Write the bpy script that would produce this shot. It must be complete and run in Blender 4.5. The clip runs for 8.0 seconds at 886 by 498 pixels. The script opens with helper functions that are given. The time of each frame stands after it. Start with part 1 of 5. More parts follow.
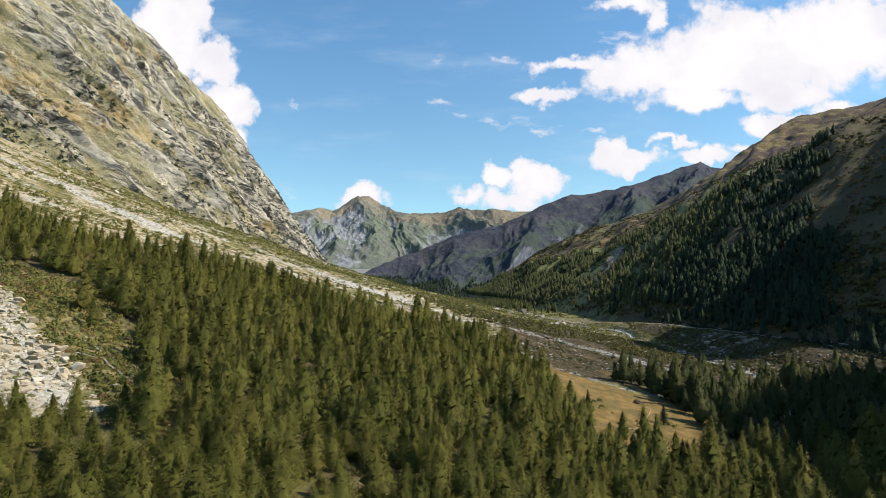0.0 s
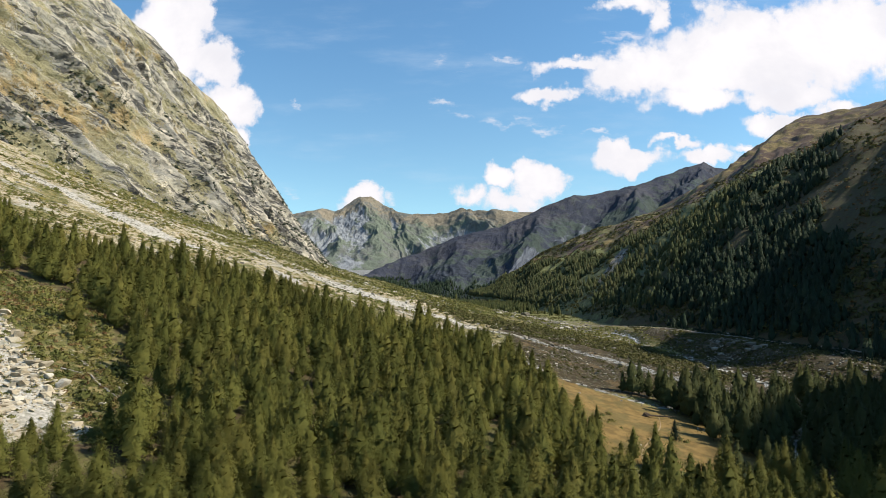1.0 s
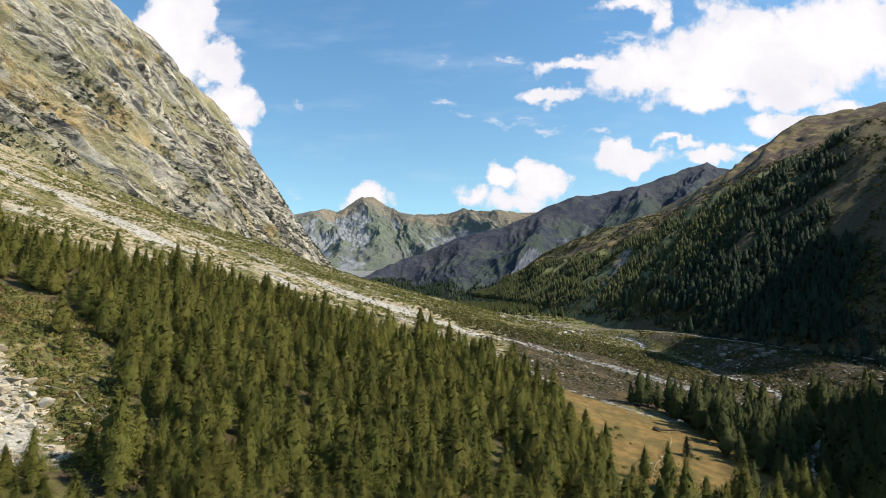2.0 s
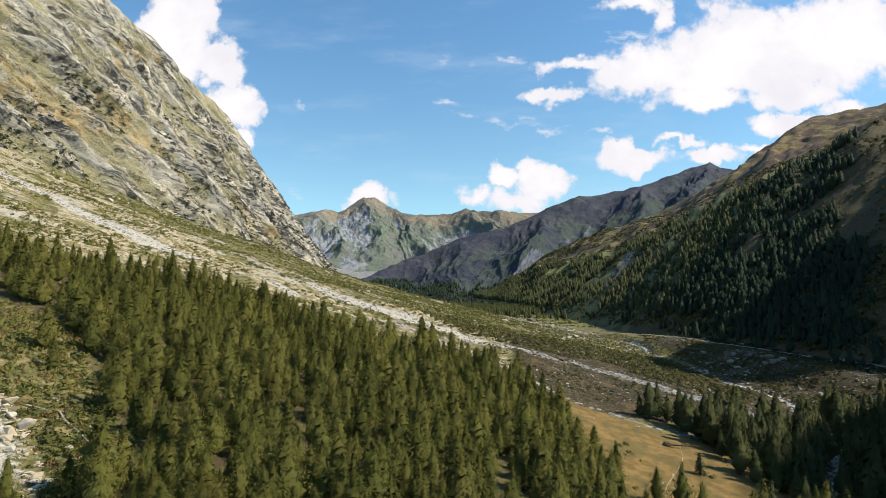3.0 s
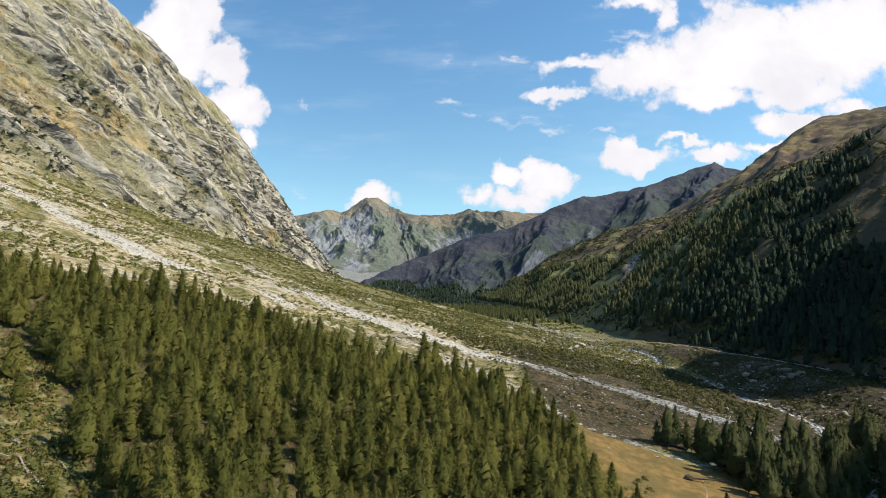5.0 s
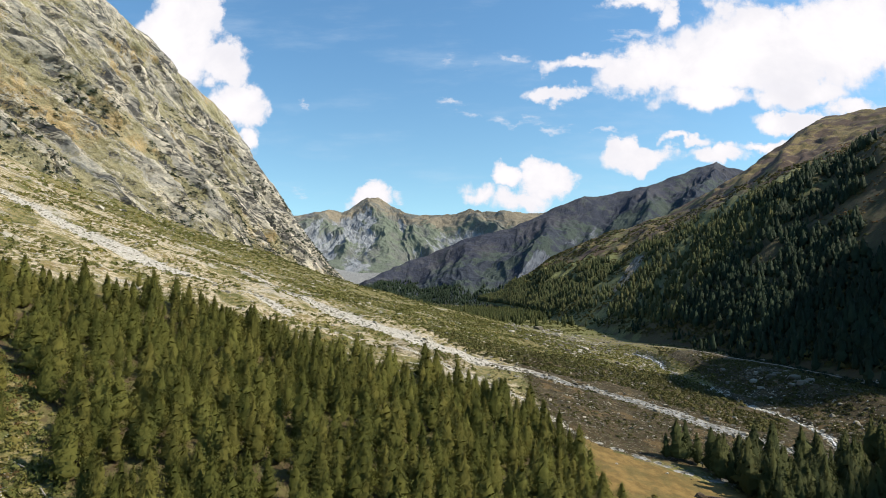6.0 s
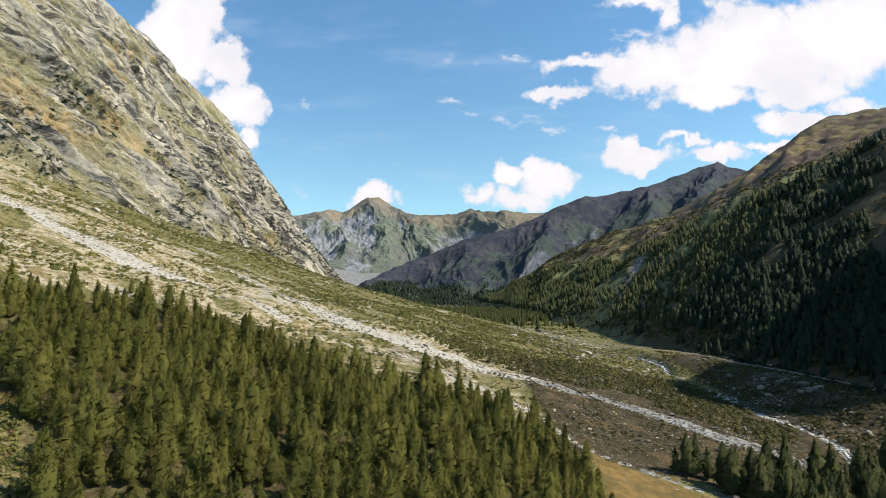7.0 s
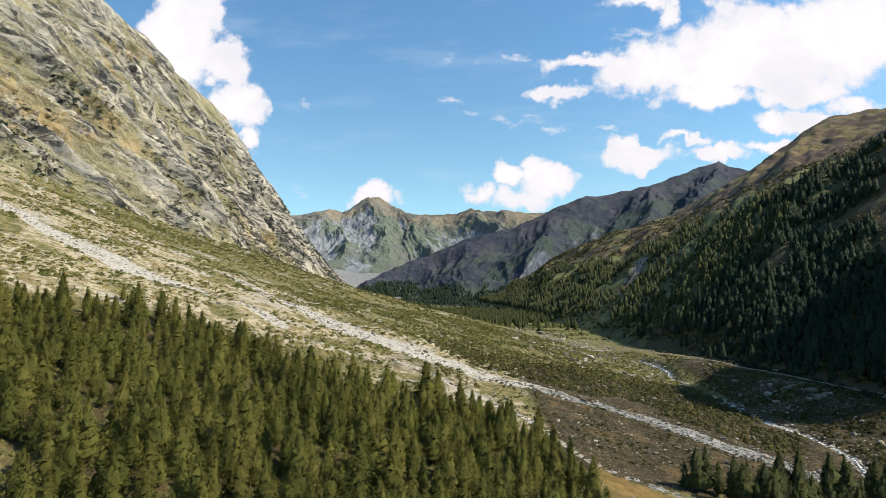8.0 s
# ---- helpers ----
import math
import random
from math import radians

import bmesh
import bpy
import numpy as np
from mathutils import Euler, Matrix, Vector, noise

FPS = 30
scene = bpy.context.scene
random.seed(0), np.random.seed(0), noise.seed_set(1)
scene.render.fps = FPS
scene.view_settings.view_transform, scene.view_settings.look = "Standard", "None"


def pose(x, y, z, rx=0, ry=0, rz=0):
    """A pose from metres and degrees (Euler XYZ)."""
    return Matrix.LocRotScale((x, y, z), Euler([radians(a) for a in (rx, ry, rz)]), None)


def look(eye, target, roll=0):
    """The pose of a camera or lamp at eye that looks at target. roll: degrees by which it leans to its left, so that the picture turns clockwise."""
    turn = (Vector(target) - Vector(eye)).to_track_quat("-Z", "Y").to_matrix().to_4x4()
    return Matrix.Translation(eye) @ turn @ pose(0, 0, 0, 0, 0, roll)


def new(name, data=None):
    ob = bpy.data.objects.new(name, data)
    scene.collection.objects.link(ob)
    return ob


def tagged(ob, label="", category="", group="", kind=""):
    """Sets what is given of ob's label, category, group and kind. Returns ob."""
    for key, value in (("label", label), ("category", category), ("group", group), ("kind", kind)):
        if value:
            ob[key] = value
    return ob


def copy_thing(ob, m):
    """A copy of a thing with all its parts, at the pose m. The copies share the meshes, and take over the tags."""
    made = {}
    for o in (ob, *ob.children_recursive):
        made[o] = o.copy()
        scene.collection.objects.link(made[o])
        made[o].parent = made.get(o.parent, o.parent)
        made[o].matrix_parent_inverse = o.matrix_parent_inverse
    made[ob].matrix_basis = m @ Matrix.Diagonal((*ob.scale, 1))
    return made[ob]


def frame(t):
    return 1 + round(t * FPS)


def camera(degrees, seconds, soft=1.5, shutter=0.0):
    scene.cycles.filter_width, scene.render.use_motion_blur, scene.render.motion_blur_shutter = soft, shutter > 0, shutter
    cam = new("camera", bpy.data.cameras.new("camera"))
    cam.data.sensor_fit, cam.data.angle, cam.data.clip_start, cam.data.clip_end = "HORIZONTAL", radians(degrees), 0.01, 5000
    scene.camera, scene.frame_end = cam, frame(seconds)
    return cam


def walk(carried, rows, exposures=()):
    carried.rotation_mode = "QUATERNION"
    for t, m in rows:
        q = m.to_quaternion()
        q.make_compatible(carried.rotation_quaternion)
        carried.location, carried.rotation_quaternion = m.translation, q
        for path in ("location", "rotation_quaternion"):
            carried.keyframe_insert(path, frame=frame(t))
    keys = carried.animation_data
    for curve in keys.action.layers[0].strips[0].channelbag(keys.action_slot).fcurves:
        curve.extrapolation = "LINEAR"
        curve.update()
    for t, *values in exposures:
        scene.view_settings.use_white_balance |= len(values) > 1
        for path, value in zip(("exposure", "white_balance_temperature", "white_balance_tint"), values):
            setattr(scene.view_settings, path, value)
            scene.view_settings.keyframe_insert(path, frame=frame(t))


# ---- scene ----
# seconds, eye x y z in metres, yaw and pitch in degrees
cam = camera(72.0, 8.0, 0.45)
PATH = [
    (0, 0.000, 0.000, 0.000, 0.000, 4.500),
    (1, -0.039, 7.807, 3.509, 0.226, 4.524),
    (2, -0.117, 15.651, 7.119, 0.431, 4.533),
    (3, -0.237, 23.506, 10.780, 0.611, 4.528),
    (4, -0.405, 31.346, 14.445, 0.765, 4.511),
    (5, -0.623, 39.145, 18.066, 0.889, 4.483),
    (6, -0.894, 46.875, 21.592, 0.981, 4.446),
    (7, -1.224, 54.512, 24.977, 1.037, 4.401),
    (8, -1.615, 62.029, 28.171, 1.055, 4.349),
]
walk(cam, [(t, pose(x, y, z, 90 + p, 0, w)) for t, x, y, z, w, p in PATH])

# ---- light ----
SUN_AZ, SUN_EL = 97.0, 44.0  # degrees clockwise from +y, and above the level
sun = new("sun", bpy.data.lights.new("sun", "SUN"))
sun.data.energy, sun.data.angle, sun.data.color = 5.0, radians(0.6), (1.0, 0.90, 0.74)
away = Vector((math.sin(radians(SUN_AZ)) * math.cos(radians(SUN_EL)), math.cos(radians(SUN_AZ)) * math.cos(radians(SUN_EL)), math.sin(radians(SUN_EL))))
sun.matrix_world = look(away * 900, (0, 0, 0))
scene.view_settings.exposure = 0.45


class Tree:
    """Brief calls for building shader nodes."""

    def __init__(self, owner):
        owner.use_nodes = True
        self.tree = owner.node_tree
        self.tree.nodes.clear()

    def node(self, kind, **keys):
        n = self.tree.nodes.new("ShaderNode" + kind)
        links = {}
        for k, v in keys.items():
            if k[0] == "i" and (k[1:].isdigit()):
                links[int(k[1:])] = v
            elif k[0] == "s" and k[1:2].isupper():
                links[k[1:].replace("_", " ")] = v
            elif k in ("operation", "blend_type", "data_type", "attribute_name", "sky_type", "noise_dimensions", "feature", "noise_type", "clamp_factor"):
                if k == "operation":
                    n.operation = v
                elif k == "blend_type":
                    n.blend_type = v
                elif k == "data_type":
                    n.data_type = v
                elif k == "attribute_name":
                    n.attribute_name = v
                elif k == "sky_type":
                    n.sky_type = v
                elif k == "feature":
                    n.feature = v
                elif k == "noise_type":
                    n.noise_type = v
        for k, v in links.items():
            self.set(n.inputs[k], v)
        return n

    def set(self, socket, v):
        if isinstance(v, bpy.types.NodeSocket):
            self.tree.links.new(v, socket)
        elif isinstance(v, (tuple, list)) and len(v) == 3 and socket.type == "RGBA":
            socket.default_value = (*v, 1)
        else:
            socket.default_value = v

    def coords(self, squash=(1, 1, 1), turn=(0, 0, 0)):
        c = self.node("TexCoord").outputs["Object"]
        m = self.node("Mapping")
        self.set(m.inputs["Vector"], c)
        m.inputs["Scale"].default_value, m.inputs["Rotation"].default_value = squash, [radians(a) for a in turn]
        return m.outputs["Vector"]

    def noise(self, scale, detail=4, rough=0.55, vec=None, distortion=0.0):
        n = self.node("TexNoise")
        self.set(n.inputs["Vector"], vec if vec is not None else self.coords())
        n.inputs["Scale"].default_value, n.inputs["Detail"].default_value = scale, detail
        n.inputs["Roughness"].default_value, n.inputs["Distortion"].default_value = rough, distortion
        return n.outputs["Fac"]

    def voronoi(self, scale, vec=None, feature="F1"):
        n = self.node("TexVoronoi", feature=feature)
        self.set(n.inputs["Vector"], vec if vec is not None else self.coords())
        n.inputs["Scale"].default_value = scale
        return n.outputs["Distance"]

    def math(self, operation, a, b=0.0):
        return self.node("Math", operation=operation, i0=a, i1=b).outputs[0]

    def step(self, v, low, high):
        n = self.node("MapRange")
        n.interpolation_type = "SMOOTHSTEP"
        self.set(n.inputs["Value"], v)
        n.inputs["From Min"].default_value, n.inputs["From Max"].default_value = low, high
        return n.outputs["Result"]

    def ramp(self, v, *stops):
        n = self.node("ValToRGB", i0=v)
        e = n.color_ramp.elements
        while len(e) < len(stops):
            e.new(0.5)
        for el, (at, col) in zip(e, stops):
            el.position, el.color = at, (*col, 1)
        return n.outputs["Color"]

    def mix(self, f, a, b, blend="MIX"):
        n = self.node("Mix", data_type="RGBA", blend_type=blend)
        self.set(n.inputs[0], f), self.set(n.inputs[6], a), self.set(n.inputs[7], b)
        return n.outputs[2]

    def attr(self, name):
        return self.node("Attribute", attribute_name=name).outputs["Fac"]

    def bump(self, height, strength=0.5, distance=0.3):
        n = self.node("Bump")
        n.inputs["Strength"].default_value, n.inputs["Distance"].default_value = strength, distance
        self.set(n.inputs["Height"], height)
        return n.outputs["Normal"]

    def surface(self, colour, rough=0.9, normal=None, spec=0.2, metal=0.0):
        p = self.node("BsdfPrincipled")
        self.set(p.inputs["Base Color"], colour), self.set(p.inputs["Roughness"], rough)
        p.inputs["Specular IOR Level"].default_value, p.inputs["Metallic"].default_value = spec, metal
        if normal is not None:
            self.set(p.inputs["Normal"], normal)
        return p.outputs[0]

    def finish(self, shader):
        self.set(self.node("OutputMaterial").inputs[0], shader)


def material(name):
    m = bpy.data.materials.new(name)
    return m, Tree(m)


# ---- sky with its clouds ----
world = bpy.data.worlds.new("sky")
scene.world = world
w = Tree(world)
sky = w.node("TexSky", sky_type="NISHITA")
sky.sun_disc, sky.sun_elevation, sky.sun_rotation = False, radians(SUN_EL), radians(SUN_AZ)
sky.altitude, sky.air_density, sky.dust_density, sky.ozone_density = 900, 1.0, 0.8, 1.2
way = w.node("TexCoord").outputs["Generated"]
parts = w.node("SeparateXYZ", i0=way)
ahead = w.math("MAXIMUM", parts.outputs[1], 0.02)
flat = w.node("CombineXYZ", i0=w.math("DIVIDE", parts.outputs[0], ahead), i1=w.math("DIVIDE", parts.outputs[2], ahead), i2=0.0).outputs[0]
# clouds as they hang over the valley: tangent to the right and upwards, half widths, and how dense
CLOUDS = [
    (-0.463, 0.447, 0.078, 0.126, 1.8), (-0.387, 0.389, 0.064, 0.051, 1.6), (-0.353, 0.323, 0.059, 0.041, 1.5), (-0.341, 0.272, 0.025, 0.033, 1.3),
    (-0.419, 0.487, 0.038, 0.058, 1.5), (0.502, 0.407, 0.189, 0.086, 1.8), (0.663, 0.435, 0.142, 0.109, 1.8), (0.384, 0.378, 0.123, 0.056, 1.6),
    (0.224, 0.392, 0.08, 0.019, 1.1), (0.199, 0.34, 0.099, 0.019, 1.1), (0.28, 0.369, 0.076, 0.047, 1.4), (0.307, 0.489, 0.071, 0.025, 1.2),
    (0.365, 0.469, 0.023, 0.037, 1.2), (0.3, 0.434, 0.047, 0.013, 0.8), (0.42, 0.332, 0.113, 0.029, 1.4), (0.565, 0.341, 0.118, 0.037, 1.4),
    (0.567, 0.286, 0.106, 0.028, 1.5), (0.657, 0.306, 0.071, 0.033, 1.4), (0.282, 0.247, 0.03, 0.021, 1.4), (0.323, 0.226, 0.071, 0.025, 1.4),
    (0.371, 0.254, 0.047, 0.011, 1.0), (0.426, 0.231, 0.071, 0.019, 1.3), (0.505, 0.242, 0.071, 0.015, 1.2), (0.087, 0.209, 0.032, 0.025, 1.5),
    (0.045, 0.172, 0.038, 0.027, 1.0), (0.155, 0.192, 0.053, 0.037, 1.6), (0.108, 0.164, 0.061, 0.031, 1.3), (-0.131, 0.172, 0.042, 0.031, 1.5),
    (-0.139, 0.199, 0.012, 0.008, 0.7), (-0.089, 0.172, 0.015, 0.014, 0.9), (0.001, 0.321, 0.04, 0.009, 0.55), (0.029, 0.301, 0.028, 0.007, 0.6),
    (0.109, 0.295, 0.057, 0.01, 0.6), (0.156, 0.285, 0.038, 0.008, 0.5), (-0.018, 0.399, 0.017, 0.014, 0.4), (0.101, 0.396, 0.034, 0.007, 0.7),
    (0.269, 0.272, 0.032, 0.007, 0.6), (-0.258, 0.176, 0.019, 0.012, 0.55), (-0.255, 0.318, 0.009, 0.006, 0.5), (0.034, 0.381, 0.023, 0.008, 0.35),
]


swirl = w.node("TexNoise", i0=flat)
swirl.inputs["Scale"].default_value, swirl.inputs["Detail"].default_value, swirl.inputs["Roughness"].default_value = 14.0, 8.0, 0.6
bent = w.node("VectorMath", operation="SUBTRACT", i0=swirl.outputs["Color"], i1=(0.5, 0.5, 0.5)).outputs[0]
bent = w.node("VectorMath", operation="ADD", i0=flat, i1=w.node("VectorMath", operation="MULTIPLY", i0=bent, i1=(0.09, 0.09, 0.0)).outputs[0]).outputs[0]


def cloud_field(rows):
    field = None
    for cx, cz, rx, rz, weight in rows:
        off = w.node("VectorMath", operation="SUBTRACT", i0=bent, i1=(cx, cz, 0)).outputs[0]
        off = w.node("VectorMath", operation="MULTIPLY", i0=off, i1=(1 / rx, 1 / rz, 0)).outputs[0]
        one = w.math("MULTIPLY", w.math("SUBTRACT", 1.0, w.node("VectorMath", operation="LENGTH", i0=off).outputs["Value"]), weight)
        field = one if field is None else w.math("MAXIMUM", field, one)
    return field


field, wisps = cloud_field([c for c in CLOUDS if c[4] >= 1.0]), cloud_field([c for c in CLOUDS if c[4] < 1.0])
puff, curl = w.noise(11.0, 10, 0.56, flat, 0.25), w.noise(4.0, 5, 0.5, flat)
body = w.math("ADD", field, w.math("MULTIPLY", w.math("SUBTRACT", puff, 0.5), 2.6))
body = w.math("ADD", body, w.math("MULTIPLY", w.math("SUBTRACT", curl, 0.5), 1.2))
body = w.math("ADD", body, w.math("MULTIPLY", w.math("SUBTRACT", w.noise(38.0, 6, 0.6, flat), 0.5), 0.6))
streak = w.node("Mapping", i0=flat)
streak.inputs["Scale"].default_value, streak.inputs["Rotation"].default_value = (2.2, 9, 1), (0, 0, radians(-8))
veil = w.step(w.noise(1.6, 6, 0.6, streak.outputs[0]), 0.48, 0.85)
cover = w.step(body, 0.0, 0.55)
torn = w.math("ADD", wisps, w.math("MULTIPLY", w.math("SUBTRACT", w.noise(9.0, 8, 0.62, streak.outputs[0]), 0.5), 2.2))
cover = w.math("MAXIMUM", cover, w.math("MULTIPLY", w.step(torn, 0.05, 1.0), 0.75))
shade = w.step(w.noise(5.0, 6, 0.6, flat, 0.2), 0.3, 0.72)
white = w.mix(shade, (0.64, 0.63, 0.67), (0.83, 0.80, 0.80))
white = w.mix(w.step(body, 0.2, 1.0), (0.67, 0.66, 0.70), white)
lift = w.step(w.node("SeparateXYZ", i0=flat).outputs[1], 0.12, 0.5)
blue = w.mix(1.0, sky.outputs[0], w.mix(lift, (0.108, 0.136, 0.128), (0.093, 0.133, 0.142)), "MULTIPLY")
blue = w.mix(w.math("MULTIPLY", veil, 0.32), blue, (0.55, 0.63, 0.72))
front = w.step(parts.outputs[1], 0.05, 0.2)
seen = w.mix(w.math("MULTIPLY", cover, front), blue, white)
w.set(w.node("OutputWorld").inputs[0], w.node("Background", i0=seen, i1=1.0).outputs[0])


# ---- materials ----
def rock_material(name, pale, dark, grass, straw, streak=0.12, relief=2.5, squash=0.22, heath=None):
    """Weathered rock in dipping bands, with turf where the "turf" attribute lets it grow and dry grass where "straw" does."""
    m, k = material(name)
    v = k.node("CombineXYZ", i0=k.attr("across"), i1=k.math("MULTIPLY", k.attr("along"), squash), i2=k.math("MULTIPLY", k.noise(0.01, 2), 20.0)).outputs[0]
    big, fine = k.noise(streak * 0.2, 5, 0.6), k.noise(streak * 3.5, 7, 0.7, v)
    bands = k.noise(streak, 8, 0.66, v, 0.8)
    crack = k.math("ABSOLUTE", k.math("SUBTRACT", k.noise(streak * 0.8, 6, 0.6, v, 1.2), 0.5))
    stone = k.ramp(bands, (0.30, tuple(0.75 * c for c in dark)), (0.44, dark), (0.56, tuple(0.5 * (a + b) for a, b in zip(dark, pale))), (0.68, pale))
    cell = k.node("TexVoronoi", i0=v)
    cell.inputs["Scale"].default_value = streak * 0.9
    stone = k.mix(0.5, stone, k.mix(cell.outputs["Color"], dark, pale))
    edge = k.node("TexVoronoi", feature="DISTANCE_TO_EDGE", i0=v)
    edge.inputs["Scale"].default_value = streak * 1.4
    stone = k.mix(k.math("MULTIPLY", k.math("SUBTRACT", 1.0, k.step(edge.outputs["Distance"], 0.0, 0.09)), 0.6), stone, tuple(0.35 * c for c in dark))
    stone = k.mix(k.math("MULTIPLY", k.step(fine, 0.46, 0.58), 0.8), stone, tuple(0.6 * c for c in dark))
    stone = k.mix(k.math("MULTIPLY", k.math("SUBTRACT", 1.0, k.step(crack, 0.004, 0.03)), 0.75), stone, tuple(0.3 * c for c in dark))
    stone = k.mix(k.math("MULTIPLY", k.step(big, 0.42, 0.65), 0.3), stone, tuple(c * f for c, f in zip(pale, (0.92, 0.85, 0.66))))
    patch = k.noise(streak * 0.5, 5, 0.6)
    turf = k.mix(k.step(k.math("ADD", k.attr("straw"), k.math("MULTIPLY", k.math("SUBTRACT", patch, 0.5), 1.6)), 0.3, 0.7), grass, straw)
    turf = k.mix(k.math("MULTIPLY", k.step(k.math("ADD", k.attr("bare"), k.math("MULTIPLY", k.math("SUBTRACT", k.noise(streak * 0.5, 6, 0.65), 0.5), 1.4)), 0.35, 0.65), 0.9), turf, (0.050, 0.036, 0.024))
    turf = k.mix(k.math("MULTIPLY", k.step(k.noise(streak * 6, 4, 0.65), 0.46, 0.62), 0.75), turf, tuple(0.45 * c for c in grass))
    turf = k.mix(k.math("MULTIPLY", k.step(k.noise(streak * 1.1, 6, 0.68), 0.50, 0.60), 0.45), turf, (0.06, 0.062, 0.026))
    if heath:
        turf = k.mix(k.math("MULTIPLY", k.step(k.noise(streak * 0.35, 7, 0.68), 0.45, 0.54), k.step(k.attr("straw"), 0.0, 0.4)), turf, heath)
    lie = k.math("ADD", k.attr("turf"), k.math("MULTIPLY", k.math("SUBTRACT", k.noise(streak * 0.7, 8, 0.7, v), 0.5), 1.5))
    cover = k.step(lie, 0.42, 0.6)
    rough = k.math("MULTIPLY", k.math("ADD", k.math("MULTIPLY", bands, 0.8), k.math("MULTIPLY", fine, 0.5)), k.math("SUBTRACT", 1.0, k.math("MULTIPLY", cover, 0.8)))
    rough = k.math("ADD", rough, k.math("MULTIPLY", k.noise(streak * 6, 4, 0.6), 0.25))
    k.finish(k.surface(k.mix(cover, stone, turf), 0.92, k.bump(rough, 0.9, relief)))
    return m


def cliff_material():
    """Grey granite weathered to straw and olive, with steep joints, painted shade under short overhangs, and turf in
    its hollows.
    """
    m, k = material("cliff_rock")
    wander = k.math("MULTIPLY", k.noise(0.012, 3), 3.0)
    v = k.node("CombineXYZ", i0=k.attr("across"), i1=k.math("MULTIPLY", k.attr("along"), 0.32), i2=wander).outputs[0]
    long_v = k.node("CombineXYZ", i0=k.attr("across"), i1=k.math("MULTIPLY", k.attr("along"), 0.16), i2=wander).outputs[0]
    short_v = k.node("CombineXYZ", i0=k.attr("dip"), i1=k.math("MULTIPLY", k.attr("run"), 0.28), i2=3.0).outputs[0]
    tone = k.noise(0.07, 9, 0.74, v)
    stone = k.ramp(tone, (0.34, (0.170, 0.168, 0.158)), (0.44, (0.340, 0.320, 0.270)), (0.52, (0.505, 0.462, 0.368)), (0.62, (0.660, 0.604, 0.486)))
    facet = k.node("TexVoronoi", i0=long_v)
    facet.inputs["Scale"].default_value = 0.3
    stone = k.mix(k.math("MULTIPLY", k.node("SeparateColor", i0=facet.outputs["Color"]).outputs[0], 0.35), stone, (0.13, 0.132, 0.128))
    fine = k.noise(0.75, 6, 0.74, v)
    stone = k.mix(k.math("MULTIPLY", k.step(fine, 0.5, 0.62), 0.6), stone, (0.105, 0.107, 0.095))
    stone = k.mix(k.math("MULTIPLY", k.step(fine, 0.45, 0.36), 0.35), stone, (0.58, 0.555, 0.47))
    # bluish overhung slabs; steep joints darkened in colour for shade in their recesses
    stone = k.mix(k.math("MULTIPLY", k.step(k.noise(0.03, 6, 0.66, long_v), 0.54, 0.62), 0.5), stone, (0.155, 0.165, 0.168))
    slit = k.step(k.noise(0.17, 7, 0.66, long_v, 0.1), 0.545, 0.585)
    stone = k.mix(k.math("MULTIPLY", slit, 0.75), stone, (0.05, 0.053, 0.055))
    # shadows under short overhangs, painted near black; worn only gathers them in clusters
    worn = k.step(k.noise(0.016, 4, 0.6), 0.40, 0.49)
    overhang_shade = k.math("MULTIPLY", k.step(k.noise(0.19, 6, 0.62, short_v, 0.1), 0.515, 0.545), worn)
    stone = k.mix(k.math("MULTIPLY", overhang_shade, 0.85), stone, (0.035, 0.037, 0.042))
    lie = k.math("ADD", k.attr("turf"), k.math("ADD", k.math("MULTIPLY", k.math("SUBTRACT", k.noise(0.05, 9, 0.74, v), 0.5), 1.5), k.math("MULTIPLY", k.math("SUBTRACT", k.noise(0.4, 5, 0.7), 0.5), 0.9)))
    cover = k.step(lie, 0.34, 0.50)
    turf = k.mix(k.step(k.math("ADD", k.attr("straw"), k.math("MULTIPLY", k.math("SUBTRACT", k.noise(0.05, 6, 0.65), 0.5), 2.0)), 0.35, 0.8), (0.300, 0.272, 0.148), (0.400, 0.290, 0.130))
    turf = k.mix(k.math("MULTIPLY", k.step(k.noise(0.8, 5, 0.68), 0.48, 0.60), 0.65), turf, (0.085, 0.088, 0.042))
    turf = k.mix(k.math("MULTIPLY", k.step(k.noise(0.35, 5, 0.7, v), 0.55, 0.62), 0.6), turf, (0.37, 0.35, 0.29))
    high = k.math("ADD", k.math("MULTIPLY", tone, 0.8), k.math("MULTIPLY", fine, 0.5))
    high = k.math("SUBTRACT", high, k.math("ADD", k.math("MULTIPLY", slit, 0.3), k.math("MULTIPLY", overhang_shade, 0.4)))
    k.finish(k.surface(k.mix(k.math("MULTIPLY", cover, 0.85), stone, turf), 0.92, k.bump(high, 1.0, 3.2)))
    return m


CLIFF = cliff_material()


